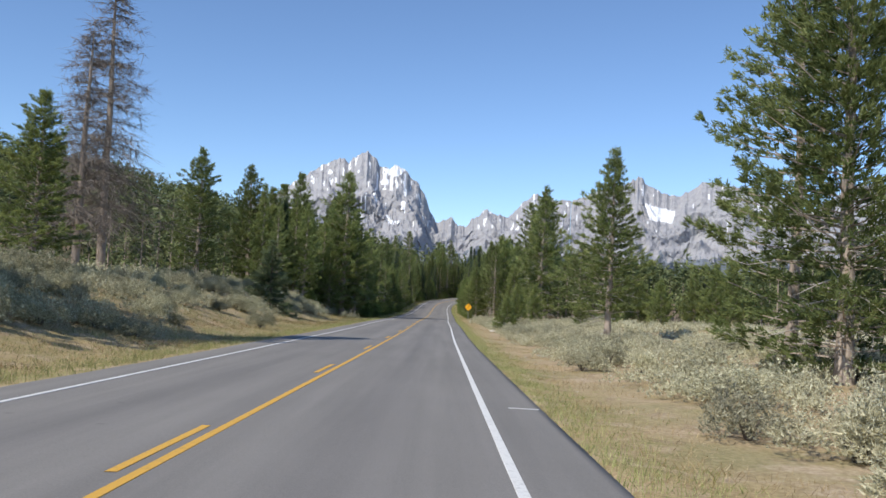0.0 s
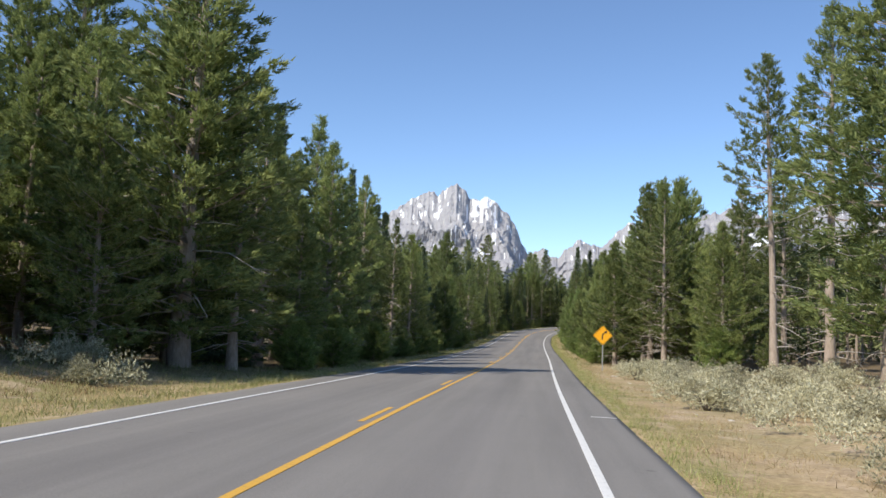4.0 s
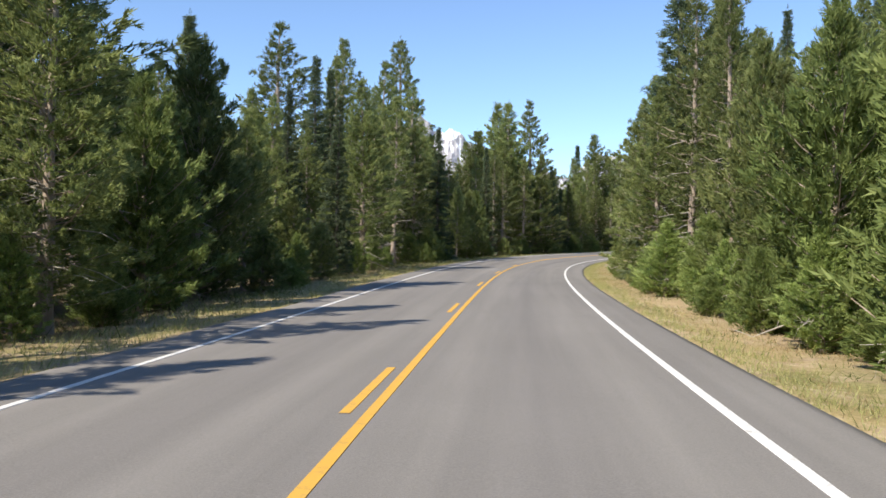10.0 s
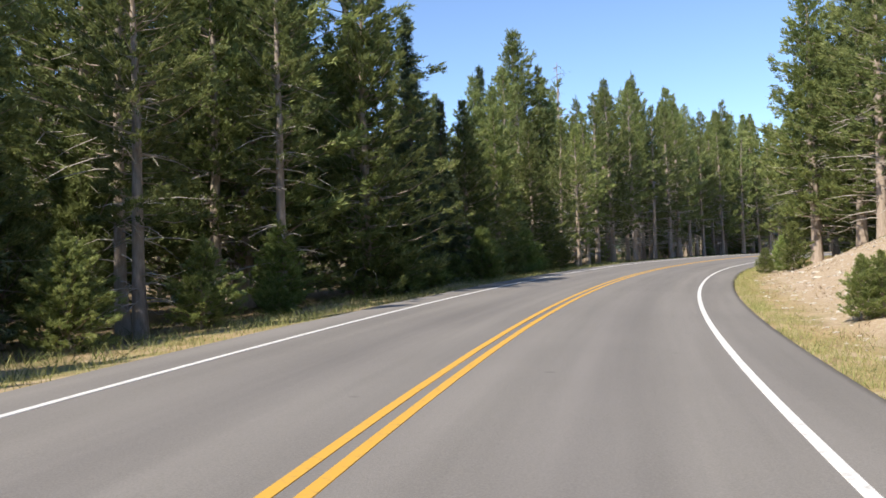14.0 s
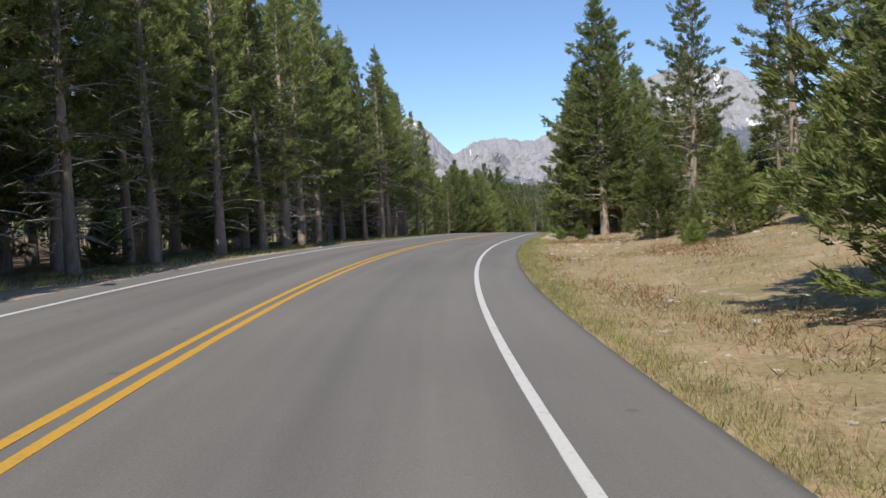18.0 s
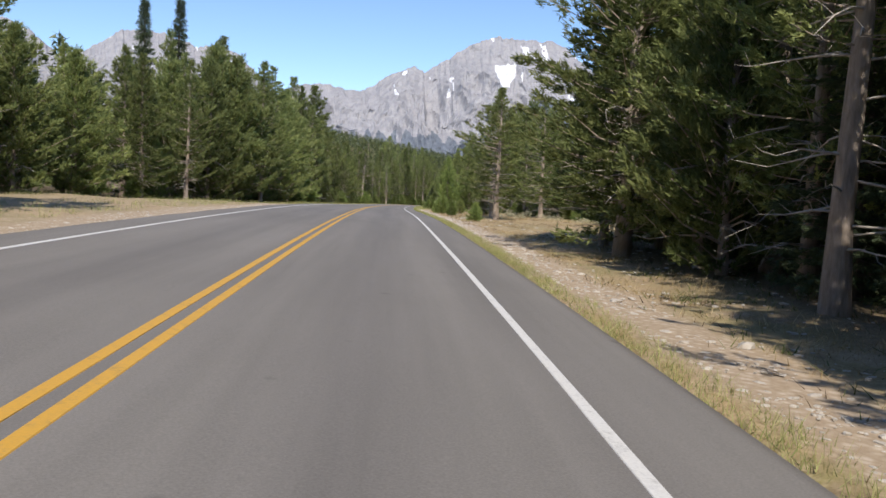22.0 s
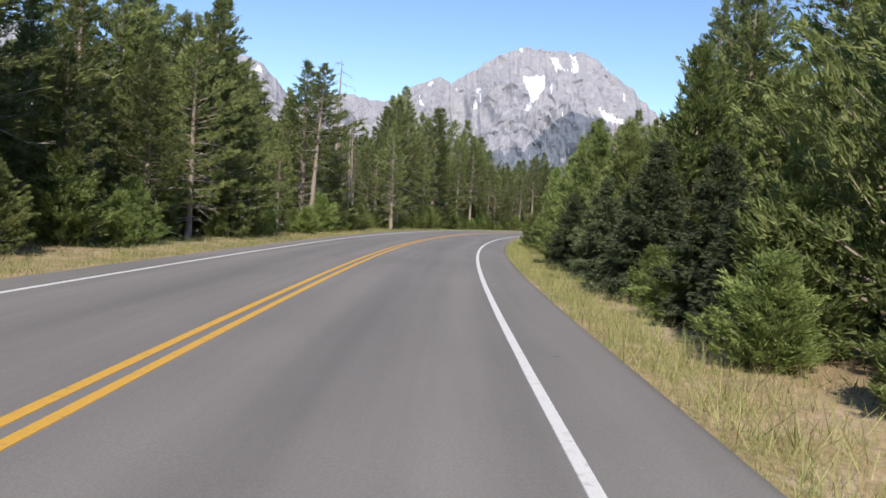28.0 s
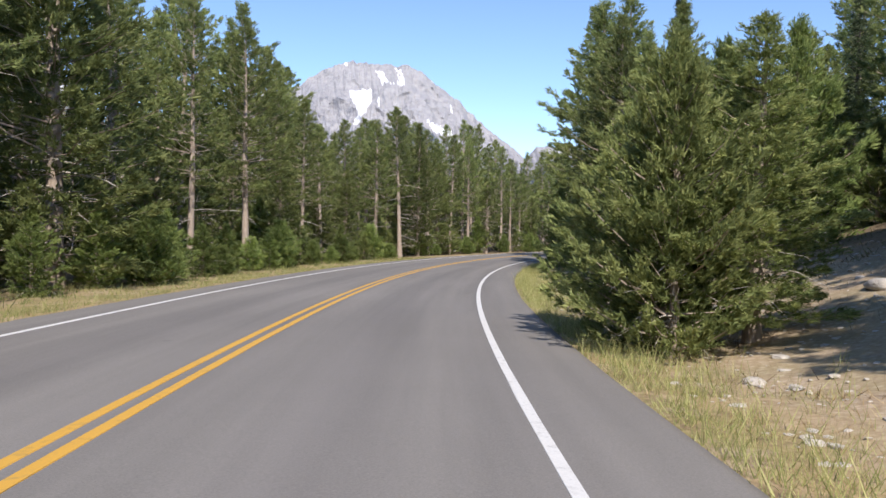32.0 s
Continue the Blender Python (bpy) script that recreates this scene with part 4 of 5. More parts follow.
RIGHT_MIDDLE_1 = [8.6, 11.8, 12.2, 0, 11, 9.8, 11.4, 11, 11, 8.6, 7, 9.8, 12.6, 8.6, 8.2, 9.4, 9.8, 9.8, 9.8, 9.4, 13.4, 0, 13.4, 13.4, 14.2, 15.8, 15.4, 15.4, 14.6, 17, 17, 17, 0, 17, 17, 17, 17, 17, 17, 17, 17, 14.5, 14.5, 14.5, 14.5, 14.5, 14.5, 14.5, 14.5, 14.5, 14.5, 14.5, 14.5, 14.5, 14.5, 14.5, 11.8, 8.2, 9.8, 14, 14, 14, 14, 0, 14, 0, 9.8, 11]
RIGHT_MIDDLE_2 = [12.6, 13.8, 14.5, 14.5, 10.6, 9.8, 12.6, 10.6, 11.8, 11.8, 12.2, 11.4, 0, 9, 13, 0, 11.4, 7, 9.4, 9.4, 7.8, 9.4, 10.6, 10.6, 8.2, 7, 6.6, 6.2, 7.4, 9, 8.6, 7.4, 8.6, 6.6, 7.8, 9, 9, 7, 7, 7.4, 7.8, 9.4, 11, 14.5, 14.5, 14.5, 14.5, 14.5, 14.5, 14.5, 14.5, 14.5, 14.5, 14.5, 13, 13, 13, 13, 13, 13, 13, 13, 13, 13, 13, 13, 13, 13, 13]
RIGHT_BACK_1 = [11.8, 9.8, 12.2, 11.4, 10.6, 11, 10.6, 11.4, 12.6, 14.6, 15.8, 10.2, 11.8, 13.8, 13.8, 16.5, 13, 12.6, 10.6, 11.4, 13, 13.4, 12.2, 13, 13.8, 15, 17.8, 16.2, 17.8, 18, 18, 17.8, 17.4, 18, 18, 18, 18, 18, 18, 18, 18, 16.5, 16.5, 16.5, 16.5, 16.5, 16.5, 16.5, 16.5, 16.5, 16.5, 16.5, 16.5, 16.5, 16.5, 16.5, 15.4, 5.8, 6.2, 7, 11, 14.5, 14.5, 14.5, 13.8, 11, 11, 12.2]
RIGHT_BACK_2 = [15.4, 15, 16.2, 16.5, 16.5, 9.8, 11.4, 13, 14.6, 15.8, 11.8, 13.4, 10.2, 8.2, 10.2, 12.6, 14.6, 7.4, 7.4, 7.8, 8.6, 9, 9, 12.2, 9, 9.4, 11, 10.6, 9.8, 9.8, 9.8, 10.2, 11.8, 13.4, 10.6, 10.6, 10.2, 8.6, 10.2, 11.4, 12.6, 13, 11, 11.4, 13.8, 16.5, 16.5, 16.5, 16.5, 16.5, 16.5, 16.5, 16.5, 16.5, 14, 14, 14, 14, 14, 14, 14, 14, 14, 14, 14, 14, 14, 14, 14]
# heights of the deeper forest, one every 10 m from 20 m
LEFT_DEEP = [13, 13, 13, 13, 13, 13, 9.8, 10.6, 10.6, 13, 13, 13, 13, 13, 13, 13, 13, 13, 13, 13, 13, 13, 11.4, 10.6, 13, 13, 13, 13, 12.2, 13, 13, 13, 13, 13, 13, 13, 13, 13, 13, 13, 13, 13, 13, 13, 13, 13, 13, 13, 12.6, 13, 13, 13, 13, 13, 13, 13, 13, 13, 13, 13, 13, 12.2, 11.4, 10.6, 12.2, 13, 13, 13, 13, 13, 13, 13, 13, 13, 13, 13, 13, 13, 13, 13, 13]
RIGHT_DEEP = [13, 13, 13, 13, 13, 13, 13, 13, 13, 9.8, 8.6, 9.4, 10.2, 10.2, 11.8, 11.4, 13, 13, 12.6, 13, 13, 13, 13, 13, 13, 13, 13, 13, 13, 13, 13, 13, 13, 13, 13, 13, 13, 13, 13, 13, 7.4, 7, 7, 9.4, 13, 10.6, 13, 12.6, 12.6, 12.6, 13, 13, 13, 10.2, 13, 13, 12.2, 11.8, 12.2, 11.4, 13, 13, 13, 13, 13, 13, 13, 13, 13, 13, 13, 13, 13, 13, 13, 13, 13, 13, 13, 13, 13]


def plant_woods():
    rng = np.random.default_rng(11)
    tall = Stand([conifer(21 + k, 15, 0.16 + 0.08 * (k % 3), 2.5, "pine", PINE, BARK, "tall lodgepole pine with bare lower trunk", name="lodgepole_pine", dead_limbs=40) for k in range(5)])
    full = Stand([conifer(31 + k, 13, 0.04 + 0.025 * k, 2.9, "cone" if k % 5 != 4 else "pine", PINE, BARK, "full-crowned lodgepole pine standing beside the road", dead_limbs=30) for k in range(6)])
    forest = Stand([conifer(131 + k, 13, 0.06 + 0.03 * k, 2.9, "cone" if k % 4 != 3 else "pine", PINE, BARK, "lodgepole pine among others at the edge of the woods", name="forest_pine", dead_limbs=28) for k in range(5)])
    high = Stand([conifer(141 + k, 15, 0.32 + 0.06 * k, 2.7, "pine", PINE, BARK, "lodgepole pine with a high crown over a bare pale trunk", name="bare_trunk_pine", dead_limbs=22) for k in range(3)])
    bushy = Stand([conifer(35 + k, 7, 0.02, 2.3, "young", PINE, BARK, "bushy dark-green pine with boughs down to the ground", name="bushy_pine", dead_limbs=14, dens=1.15) for k in range(3)])
    young = Stand([conifer(45 + k, 6, 0.02, 1.8, "young", YOUNG, BARK, "dense light-green young pine at the edge of the woods", name="young_pine", dead_limbs=10, dens=1.15) for k in range(3)])
    sapling = Stand([conifer(91 + k, 2.4, 0.02, 0.95, "young", YOUNG, BARK, "small bright-green pine sapling growing at the verge", name="pine_sapling", blade=0.13, count=8, dens=1.8) for k in range(3)])
    fir = Stand([conifer(51 + k, 16, 0.02, 2.1, "fir", FIR, FIRBARK, "dark narrow subalpine fir spire", name="fir_tree", blade=0.16, count=9) for k in range(3)])
    blue = Stand([conifer(61 + k, 6, 0.01, 2.3, "fir", BLUE, FIRBARK, "blue-green spruce with drooping boughs to the ground", name="spruce_tree", dens=1.7, blade=0.16, count=10) for k in range(2)])
    rust = Stand([conifer(71, 11, 0.1, 1.3, "pine", RUST, BARK, "dying pine with rust-red needles", dead_limbs=10)])
    dead = Stand([snag(81, 16, "bare dead conifer with curling grey limbs", 2.0), snag(82, 12, "bare dead conifer with a few curling pale limbs", 0.42)])
    for stand, places, wide in ((high, [p for p in TALL_PINES if p[0] < 130 and p[0] != 51.6], 1.02), (tall, [p for p in TALL_PINES if p[0] > 130], 1.2), (full, [p for p in FULL_PINES if not 410 < p[0] < 440], 1.3), (full, [p for p in FULL_PINES if 410 < p[0] < 440], 1.08), (bushy, BUSHY_PINES, 1.0), (fir, FIR_SPIRES, 1.2), (rust, RUST_PINES, 1.0), (blue, SPRUCES, 1.1), (sapling, SAPLINGS, 0.95)):
        for s, o, h in places:
            stand.plant(s, o, h, rng, wide=wide)
    full.plant(51.6, 12.4, 11.5, rng, k=5, wide=1.15)
    for s, o, h in DEAD_TREES:
        dead.plant(s, o, h, rng, k=0 if s < 70 else 1, wide=1.45 if s < 70 else 1.2)
    # the edge of the woods, three rows deep on each side
    rows = ((-1, 0, LEFT_FRONT_1 + LEFT_FRONT_2), (-1, 1, LEFT_MIDDLE_1 + LEFT_MIDDLE_2), (-1, 2, LEFT_BACK_1 + LEFT_BACK_2),
            (1, 0, RIGHT_FRONT_1 + RIGHT_FRONT_2), (1, 1, RIGHT_MIDDLE_1 + RIGHT_MIDDLE_2), (1, 2, RIGHT_BACK_1 + RIGHT_BACK_2))
    for side, row, heights in rows:
        for j, h in enumerate(heights):
            k = j + (19 if side < 0 else 26)
            s = 5.0 * k + 1.7 * row + 1.5 * math.sin(12.9 * k + 4.1 * row + side)
            o = side * (float(tree_edge(s, side)) + (1.1, 4.4, 8.6)[row] + (0.7, 1.3, 1.8)[row] * math.sin(7.3 * k + 2.0 * row))
            if h < 1.2:
                continue
            grove = side < 0 and 338 < s < 456 or side > 0 and 412 < s < 470
            bare_trunks = side < 0 and s > 600
            r = rng.random()
            h = h * (rng.uniform(0.65, 0.92) if r > 0.75 and not grove else rng.uniform(0.98, 1.07))
            h = h * (1.12 if grove and side < 0 else 1.0)
            if bare_trunks and r < 0.6:
                high.plant(s, o, h * 1.05, rng)
            elif grove:
                tall.plant(s, o, h, rng)
            elif h < 5.5 or row == 0 and h < 8 and r < 0.75:
                (bushy if rng.random() < 0.5 else young).plant(s, o, h, rng, wide=0.95)
            elif side < 0 and 456 < s < 560 and row < 2:
                (bushy if h < 9 or r < 0.3 else full).plant(s, o, h, rng, wide=1.1)
            elif r < 0.1:
                fir.plant(s, o, h, rng)
            elif r < (0.3 if side > 0 and s < 260 else 0.45):
                tall.plant(s, o, h, rng)
            else:
                (full if row == 0 else forest).plant(s, o, h, rng)
    # the dark inside of the right-hand grove; dark firs added to paint its shade
    for k in range(44):
        s = rng.uniform(432, 464)
        o = rng.uniform(10, 1.8 + (s - 395) * 0.38)
        (fir if k % 3 == 0 else bushy if k % 3 == 1 else forest).plant(s, o, rng.uniform(7, 12), rng, wide=1.2)
    # lower trees between them, and saplings at the very edge
    for side, s in ((-1, 97.0), (1, 128.0)):
        while s < 760:
            e = float(tree_edge(s, side))
            dark = side < 0 and 338 < s < 456 or side > 0 and 410 < s < 472
            if dark and rng.random() < (0.6 if side < 0 else 0.85):
                s += 2.5
                continue
            if side < 0 and 116 < s < 330 and rng.random() < 0.45:
                s += 3.0
                continue
            h = rng.uniform(2.2, 4.8)
            (bushy if rng.random() < 0.4 else young).plant(s, side * (e + rng.uniform(1.4, 5.5) + dark * 1.5), h, rng, wide=1.1)
            if rng.random() < 0.6 and not dark:
                sapling.plant(s + rng.uniform(0.8, 2.0), side * (e + rng.uniform(-0.7, 0.8)), rng.uniform(0.9, 2.6), rng, wide=1.2)
            s += rng.uniform(2.8, 5.4)
    # boughs that reach the verge
    for side, s0, s1, e in ((1, 142, 254, 6.2), (1, 560, 604, 6.5), (-1, 116, 330, 6.9), (-1, 566, 700, 7.4)):
        s = s0
        while s < s1:
            h = rng.uniform(1.1, 2.6)
            (sapling if h < 1.8 else fir if side > 0 and s > 500 and rng.random() < 0.5 else bushy if rng.random() < 0.4 else young).plant(s, side * (e + rng.uniform(0.1, 1.1)), h, rng, wide=1.1)
            s += rng.uniform(1.7, 3.6) * (2.0 if side < 0 else 1.0)
    for stand in (tall, full, forest, high, bushy, young, sapling, fir, blue, rust, dead):
        stand.settle()


plant_woods()


def soup_conifer(rng, origin, height, radius, count, size, base=0.1):
    """One woodland tree as a cloud of pointed sprays, thinning and narrowing upwards."""
    f = base + (1 - base) * rng.random(count) ** 0.85
    lobes = 0.75 + 0.35 * np.sin(f * height * rng.uniform(2.6, 3.6) + rng.uniform(0, 6))
    r = radius * (1.02 - f) ** 0.75 * lobes * np.sqrt(rng.uniform(0.12, 1.0, count)) * (0.6 + 0.6 * np.minimum(1, (f - base) * 5))
    a = rng.uniform(0, 6.283, count)
    c = np.stack([np.cos(a) * r, np.sin(a) * r, f * height], -1)
    d = np.stack([np.cos(a), np.sin(a), rng.normal(0.1, 0.4, count)], -1) + rng.normal(0, 0.35, (count, 3))
    d /= np.linalg.norm(d, axis=1)[:, None]
    s = np.cross(d, rng.normal(0, 1, (count, 3)) + [0, 0, 1.5])
    s /= np.linalg.norm(s, axis=1)[:, None] + 1e-9
    ln = size * rng.uniform(0.6, 1.3, count)[:, None]
    tip = np.array([[0, 0, 1.0]]) * height
    v = np.stack([c + s * ln * 0.24, c + d * ln, c - s * ln * 0.24], 1)
    spike = np.stack([tip + [[0.12, 0, -0.9]], tip + [[0, 0, 0.35]], tip + [[-0.12, 0.05, -0.9]]], 1)
    return (np.concatenate([v, spike]) + origin).reshape(-1, 3)


def far_woods():
    rng = np.random.default_rng(77)
    vs, stems = [], []
    for side in (-1, 1):
        for s in np.arange(-20, 820, 1.0):
            e = float(tree_edge(s, side))
            for lo, hi, odds, n, size in ((10, 18, 0.42, 420, 0.5), (17, 27, 0.42, 300, 0.68), (26, 44, 0.45, 210, 0.92)):
                o = side * (e + rng.uniform(lo, hi))
                if rng.random() > odds or abs(o) > 112:
                    continue
                p = np.array(spot(s + rng.uniform(-1, 1), o))
                h = float(np.interp(s, np.arange(81) * 10.0 + 20, LEFT_DEEP if side < 0 else RIGHT_DEEP)) * rng.uniform(0.7, 1.0)
                vs.append(soup_conifer(rng, p, h, h * rng.uniform(0.16, 0.23), n, size, 0.05 if rng.random() < 0.6 else 0.25))
                stems.append(tube([p - [0, 0, 0.3], p + [0, 0, h * 0.9]], [0.12, 0.03], 5))
    v = np.concatenate(vs)
    tagged(new("forest", mesh("forest", v, np.arange(len(v)).reshape(-1, 3), FOREST)), "dense lodgepole pine forest behind the roadside trees", "forest", kind="stuff")
    tagged(new("forest_trunks", mesh("forest_trunks", *gather(stems), BARK)), "bare tan trunks of the forest behind the roadside trees", "forest", kind="stuff")
    vs = []
    for k in range(17500):
        if k < 5200:
            x, y = rng.normal(-225, 150), rng.normal(480, 200)
        elif k > 9000:
            u, v = rng.normal(-120, 120), rng.normal(-200, 300)
            x, y = 859 + (u + v) * 0.7071, 1155 + (u - v) * 0.7071
        else:
            x, y = rng.uniform(-250, 800), rng.uniform(60, 1000)
        away = (x - RX[::6]) ** 2 + (y - RY[::6]) ** 2
        d = float(np.min(away) ** 0.5)
        if d < 58:
            continue
        base = max(0.0, float(RZ[::6][int(np.argmin(away))])) * (1 - float(step(d, 60, 125))) - 0.5
        h = rng.uniform(10, 16)
        vs.append(soup_conifer(rng, np.array([x, y, base + float(hill(x, y))]), h, h * rng.uniform(0.14, 0.24), 46, 1.6))
    v = np.concatenate(vs)
    tagged(new("far_forest", mesh("far_forest", v, np.arange(len(v)).reshape(-1, 3), FOREST)), "dark distant conifer forest on the hillside", "forest", kind="stuff")


far_woods()

# ---- sagebrush, grass and stones ----
def sage_cloud(rng, n):
    """Places of the sprigs of one rounded, lumpy bush about a metre wide and high."""
    lobes = rng.uniform(-0.34, 0.34, (7, 2))
    k = rng.integers(0, 7, n)
    a, f = rng.uniform(0, 6.283, n), np.sqrt(rng.random(n))
    top = rng.uniform(0.55, 0.95, 7)[k]
    x, y = lobes[k, 0] + np.cos(a) * f * 0.27, lobes[k, 1] + np.sin(a) * f * 0.27
    z = top * (0.03 + 0.88 * np.sqrt(1 - 0.97 * f ** 2) * rng.uniform(0.45, 1.03, n))
    return np.stack([x, y, z], -1), np.stack([np.cos(a) * f * 0.7, np.sin(a) * f * 0.7, np.full(n, 0.9)], -1)


def sage_bush(seed, leaf, label, dense=700):
    rng = np.random.default_rng(seed)
    c, d = sage_cloud(rng, dense)
    leaves = blades(rng, c, d, np.full(dense, 0.06), 0.13, 6, 0.75)
    wood = []
    for k in range(7):
        b = rng.uniform(0, 6.283)
        e = np.array([math.cos(b) * 0.16, math.sin(b) * 0.16, 0.36])
        wood.append(tube([[0, 0, -0.05], e * [0.45, 0.45, 0.4], e], [0.022, 0.015, 0.006], 4))
    bush = tagged(new("sagebrush", two_materials("sagebrush", wood, leaves, FIRBARK, leaf)), label, "shrub", "sagebrush clumps")
    bush["tall"] = 0.75
    return bush


def sage_fields():
    rng = np.random.default_rng(301)
    bushes = Stand([sage_bush(311 + k, SAGE, "pale grey-beige sagebrush in dry grass") for k in range(5)])
    bank = Stand([sage_bush(321 + k, BANKSAGE, "pale grey-green sagebrush on the grassy bank", 1000) for k in range(4)])
    near, far = [], []
    for k in range(3900):
        if k < 2600:
            s, o = rng.uniform(-5, 132), 7.2 + 37 * rng.random() ** 1.6
            if o < 8.4 and rng.random() < 0.5 or (s > 118 and o > 10):
                continue
        elif k < 3550:
            s, o = rng.uniform(5, 104), -rng.uniform(7.0, 24)
            if rng.random() < float(np.interp(-o, (7, 9.5, 11.5), (0.96, 0.85, 0.2))):
                continue
        else:
            s, o = rng.uniform(406, 547), rng.uniform(10.0, 30)
            if rng.random() < 0.45:
                continue
        (near if abs(o) < 16.5 else far).append((s, o))
    left = [p for p in near if p[1] < 0]
    right = [p for p in near if p[1] > 0]
    for s, o in right[:180]:
        bushes.plant(s, o, rng.uniform(0.4, 1.05), rng, wide=rng.uniform(1.1, 1.7))
    for s, o in left[:110]:
        bank.plant(s, o, rng.uniform(0.6, 1.2), rng, wide=rng.uniform(1.1, 1.5))
    bushes.settle()
    bank.settle()
    vs, index = [], []
    for s, o in right[180:] + left[110:] + far:
        p = np.array(spot(s, o))
        near_by = abs(o) < 16.5
        n = 130 if near_by else 64
        w, h = (rng.uniform(1.1, 1.9), rng.uniform(0.6, 1.3)) if o < 0 else (rng.uniform(0.7, 1.35), rng.uniform(0.35, 1.0))
        n = n if o > 0 else 2 * n
        c, d = sage_cloud(rng, n)
        vs.append(blades(rng, c * [w, w, h] + p, d, np.full(n, 0.08 if near_by else 0.15), 0.19, 3 if near_by else 2, 0.75)[0])
        index += [int(o < 0)] * (len(vs[-1]) // 3)
    v = np.concatenate(vs)
    tagged(new("sagebrush_field", mesh("sagebrush_field", v, np.arange(len(v)).reshape(-1, 3), [SAGE, BANKSAGE], np.array(index))), "field of pale grey-beige sagebrush in dry grass", "shrub", kind="stuff")


def grass_patch(name, rng, s, o, height, m, label, lean=0.35, width=0.02):
    x, y = plan(s, o)
    z = land(s, o, False) - 0.02
    z = z + bumps(x, y, 7.0, 0.16) * step(np.abs(o) - half(s, o), 0.3, 3.0)
    c = np.stack([x, y, z], -1)
    n = len(s)
    d = np.stack([rng.normal(0, lean, n), rng.normal(0, lean, n), np.ones(n)], -1)
    a = rng.uniform(0, 6.283, n)
    w = np.stack([np.cos(a), np.sin(a), 0 * a], -1) * (width * rng.uniform(0.6, 1.5, n))[:, None]
    h = (height * rng.uniform(0.4, 1.3, n))[:, None]
    v = np.stack([c + w, c + d * h, c - w], 1).reshape(-1, 3)
    tagged(new(name, mesh(name, v, np.arange(n * 3).reshape(-1, 3), m)), label, "grass", kind="stuff")


def patchy(s, o):
    return np.sin(s * 0.9 + 1.3 * np.sin(o * 1.1)) * 0.5 + np.sin(s * 0.37 + o * 1.7) * 0.5


def verges():
    rng = np.random.default_rng(404)
    clump = lambda n, lo, hi, size: np.repeat(rng.uniform(lo, hi, n // 12), 12) + rng.normal(0, size, n // 12 * 12)
    n = 210000
    s = clump(n, -8, 700, 0.12)
    o = half(s, 1) + 0.02 + np.abs(np.repeat(rng.gamma(1.6, 0.33, n // 12), 12) + rng.normal(0, 0.08, len(s)))
    keep = ~((s > 411) & (s < 550) & (o > 5.15))
    s, o = s[keep], o[keep]
    grass_patch("verge_grass", rng, s, o, 0.08 + 0.09 * rng.random(len(s)), GREENGRASS, "yellow-green grass along the asphalt edge", 0.5, 0.0038)
    n = 30000
    s = clump(n, 545, 700, 0.14)
    o = half(s, 1) + 0.05 + np.abs(np.repeat(rng.gamma(1.8, 0.5, n // 12), 12) + rng.normal(0, 0.1, len(s)))
    grass_patch("verge_grass", rng, s, o, 0.2 + 0.22 * rng.random(len(s)), GREENGRASS, "tall yellow-green grass before the young pines", 0.45, 0.0045)
    n = 140000
    s = clump(n, -8, 700, 0.16)
    o = -4.5 - np.abs(np.repeat(rng.gamma(1.6, 0.6, n // 12), 12) + rng.normal(0, 0.12, len(s)))
    keep = ~((s > 337) & (s < 498) & (o > -6.8))
    s, o = s[keep], o[keep]
    grass_patch("verge_grass", rng, s, o, 0.12 + 0.14 * rng.random(len(s)), GREENGRASS, "tall yellow-green grass and weeds beside the road", 0.5, 0.0045)
    n = 330000
    s = clump(n, -8, 700, 0.3)
    o = 4.9 + np.repeat(rng.gamma(1.4, 2.3, n // 12), 12) + rng.normal(0, 0.28, len(s))
    lone = rng.random(len(s)) < np.where(bare_amount(s, o) > 0.6, 0.35, 1.0)
    keep = (o < tree_edge(s, 1) + 1) & lone & (o < 26) & ~((s > 411) & (s < 550) & (o < 6.2) & (rng.random(len(s)) < 0.88)) & (patchy(s, o) > rng.uniform(-0.45, 0.2, len(s)))
    grass_patch("dry_grass", rng, s[keep], o[keep], np.full(keep.sum(), 0.1) + 0.07 * (rng.random(keep.sum()) < 0.15), STRAW, "dry straw-coloured meadow grass", 0.75, 0.0055)
    n = 60000
    s = clump(n, -8, 700, 0.2)
    o = -5.4 - np.repeat(rng.gamma(1.5, 2.4, n // 12), 12) + rng.normal(0, 0.15, len(s))
    keep = (-o < tree_edge(s, -1) + 1) & (-o < 24) & ~((s > 337) & (s < 498) & (o > -6.6))
    for m, k, label in ((STRAW, keep & (s < 104), "dry straw-coloured grass on the bank"), (GREENGRASS, keep & (s >= 104), "fading yellow-green grass between road and trees")):
        grass_patch("dry_grass", rng, s[k], o[k], np.full(k.sum(), 0.22), m, label, 0.6, 0.007)
    n = 120000
    s = clump(n, -6, 112, 0.25)
    o = -np.repeat(rng.uniform(4.9, 17, n // 12), 12) + rng.normal(0, 0.25, len(s))
    # also darkens the bank in place of its slope shade
    grass_patch("bank_grass", rng, s, o, 0.1 + 0.16 * rng.random(len(s)) ** 2, OLIVE, "olive and straw grass on the sagebrush bank", 0.6, 0.006)
    n = 90000
    s = clump(n, 334, 547, 0.25)
    o = np.repeat(rng.uniform(5.6, 17, n // 12), 12) + rng.normal(0, 0.25, len(s))
    keep = ~((s > 411) & (o < 6.3)) & (o < tree_edge(s, 1) + 1) & (patchy(s * 1.3, o + 2) > rng.uniform(-0.7, 0.3, len(s)))
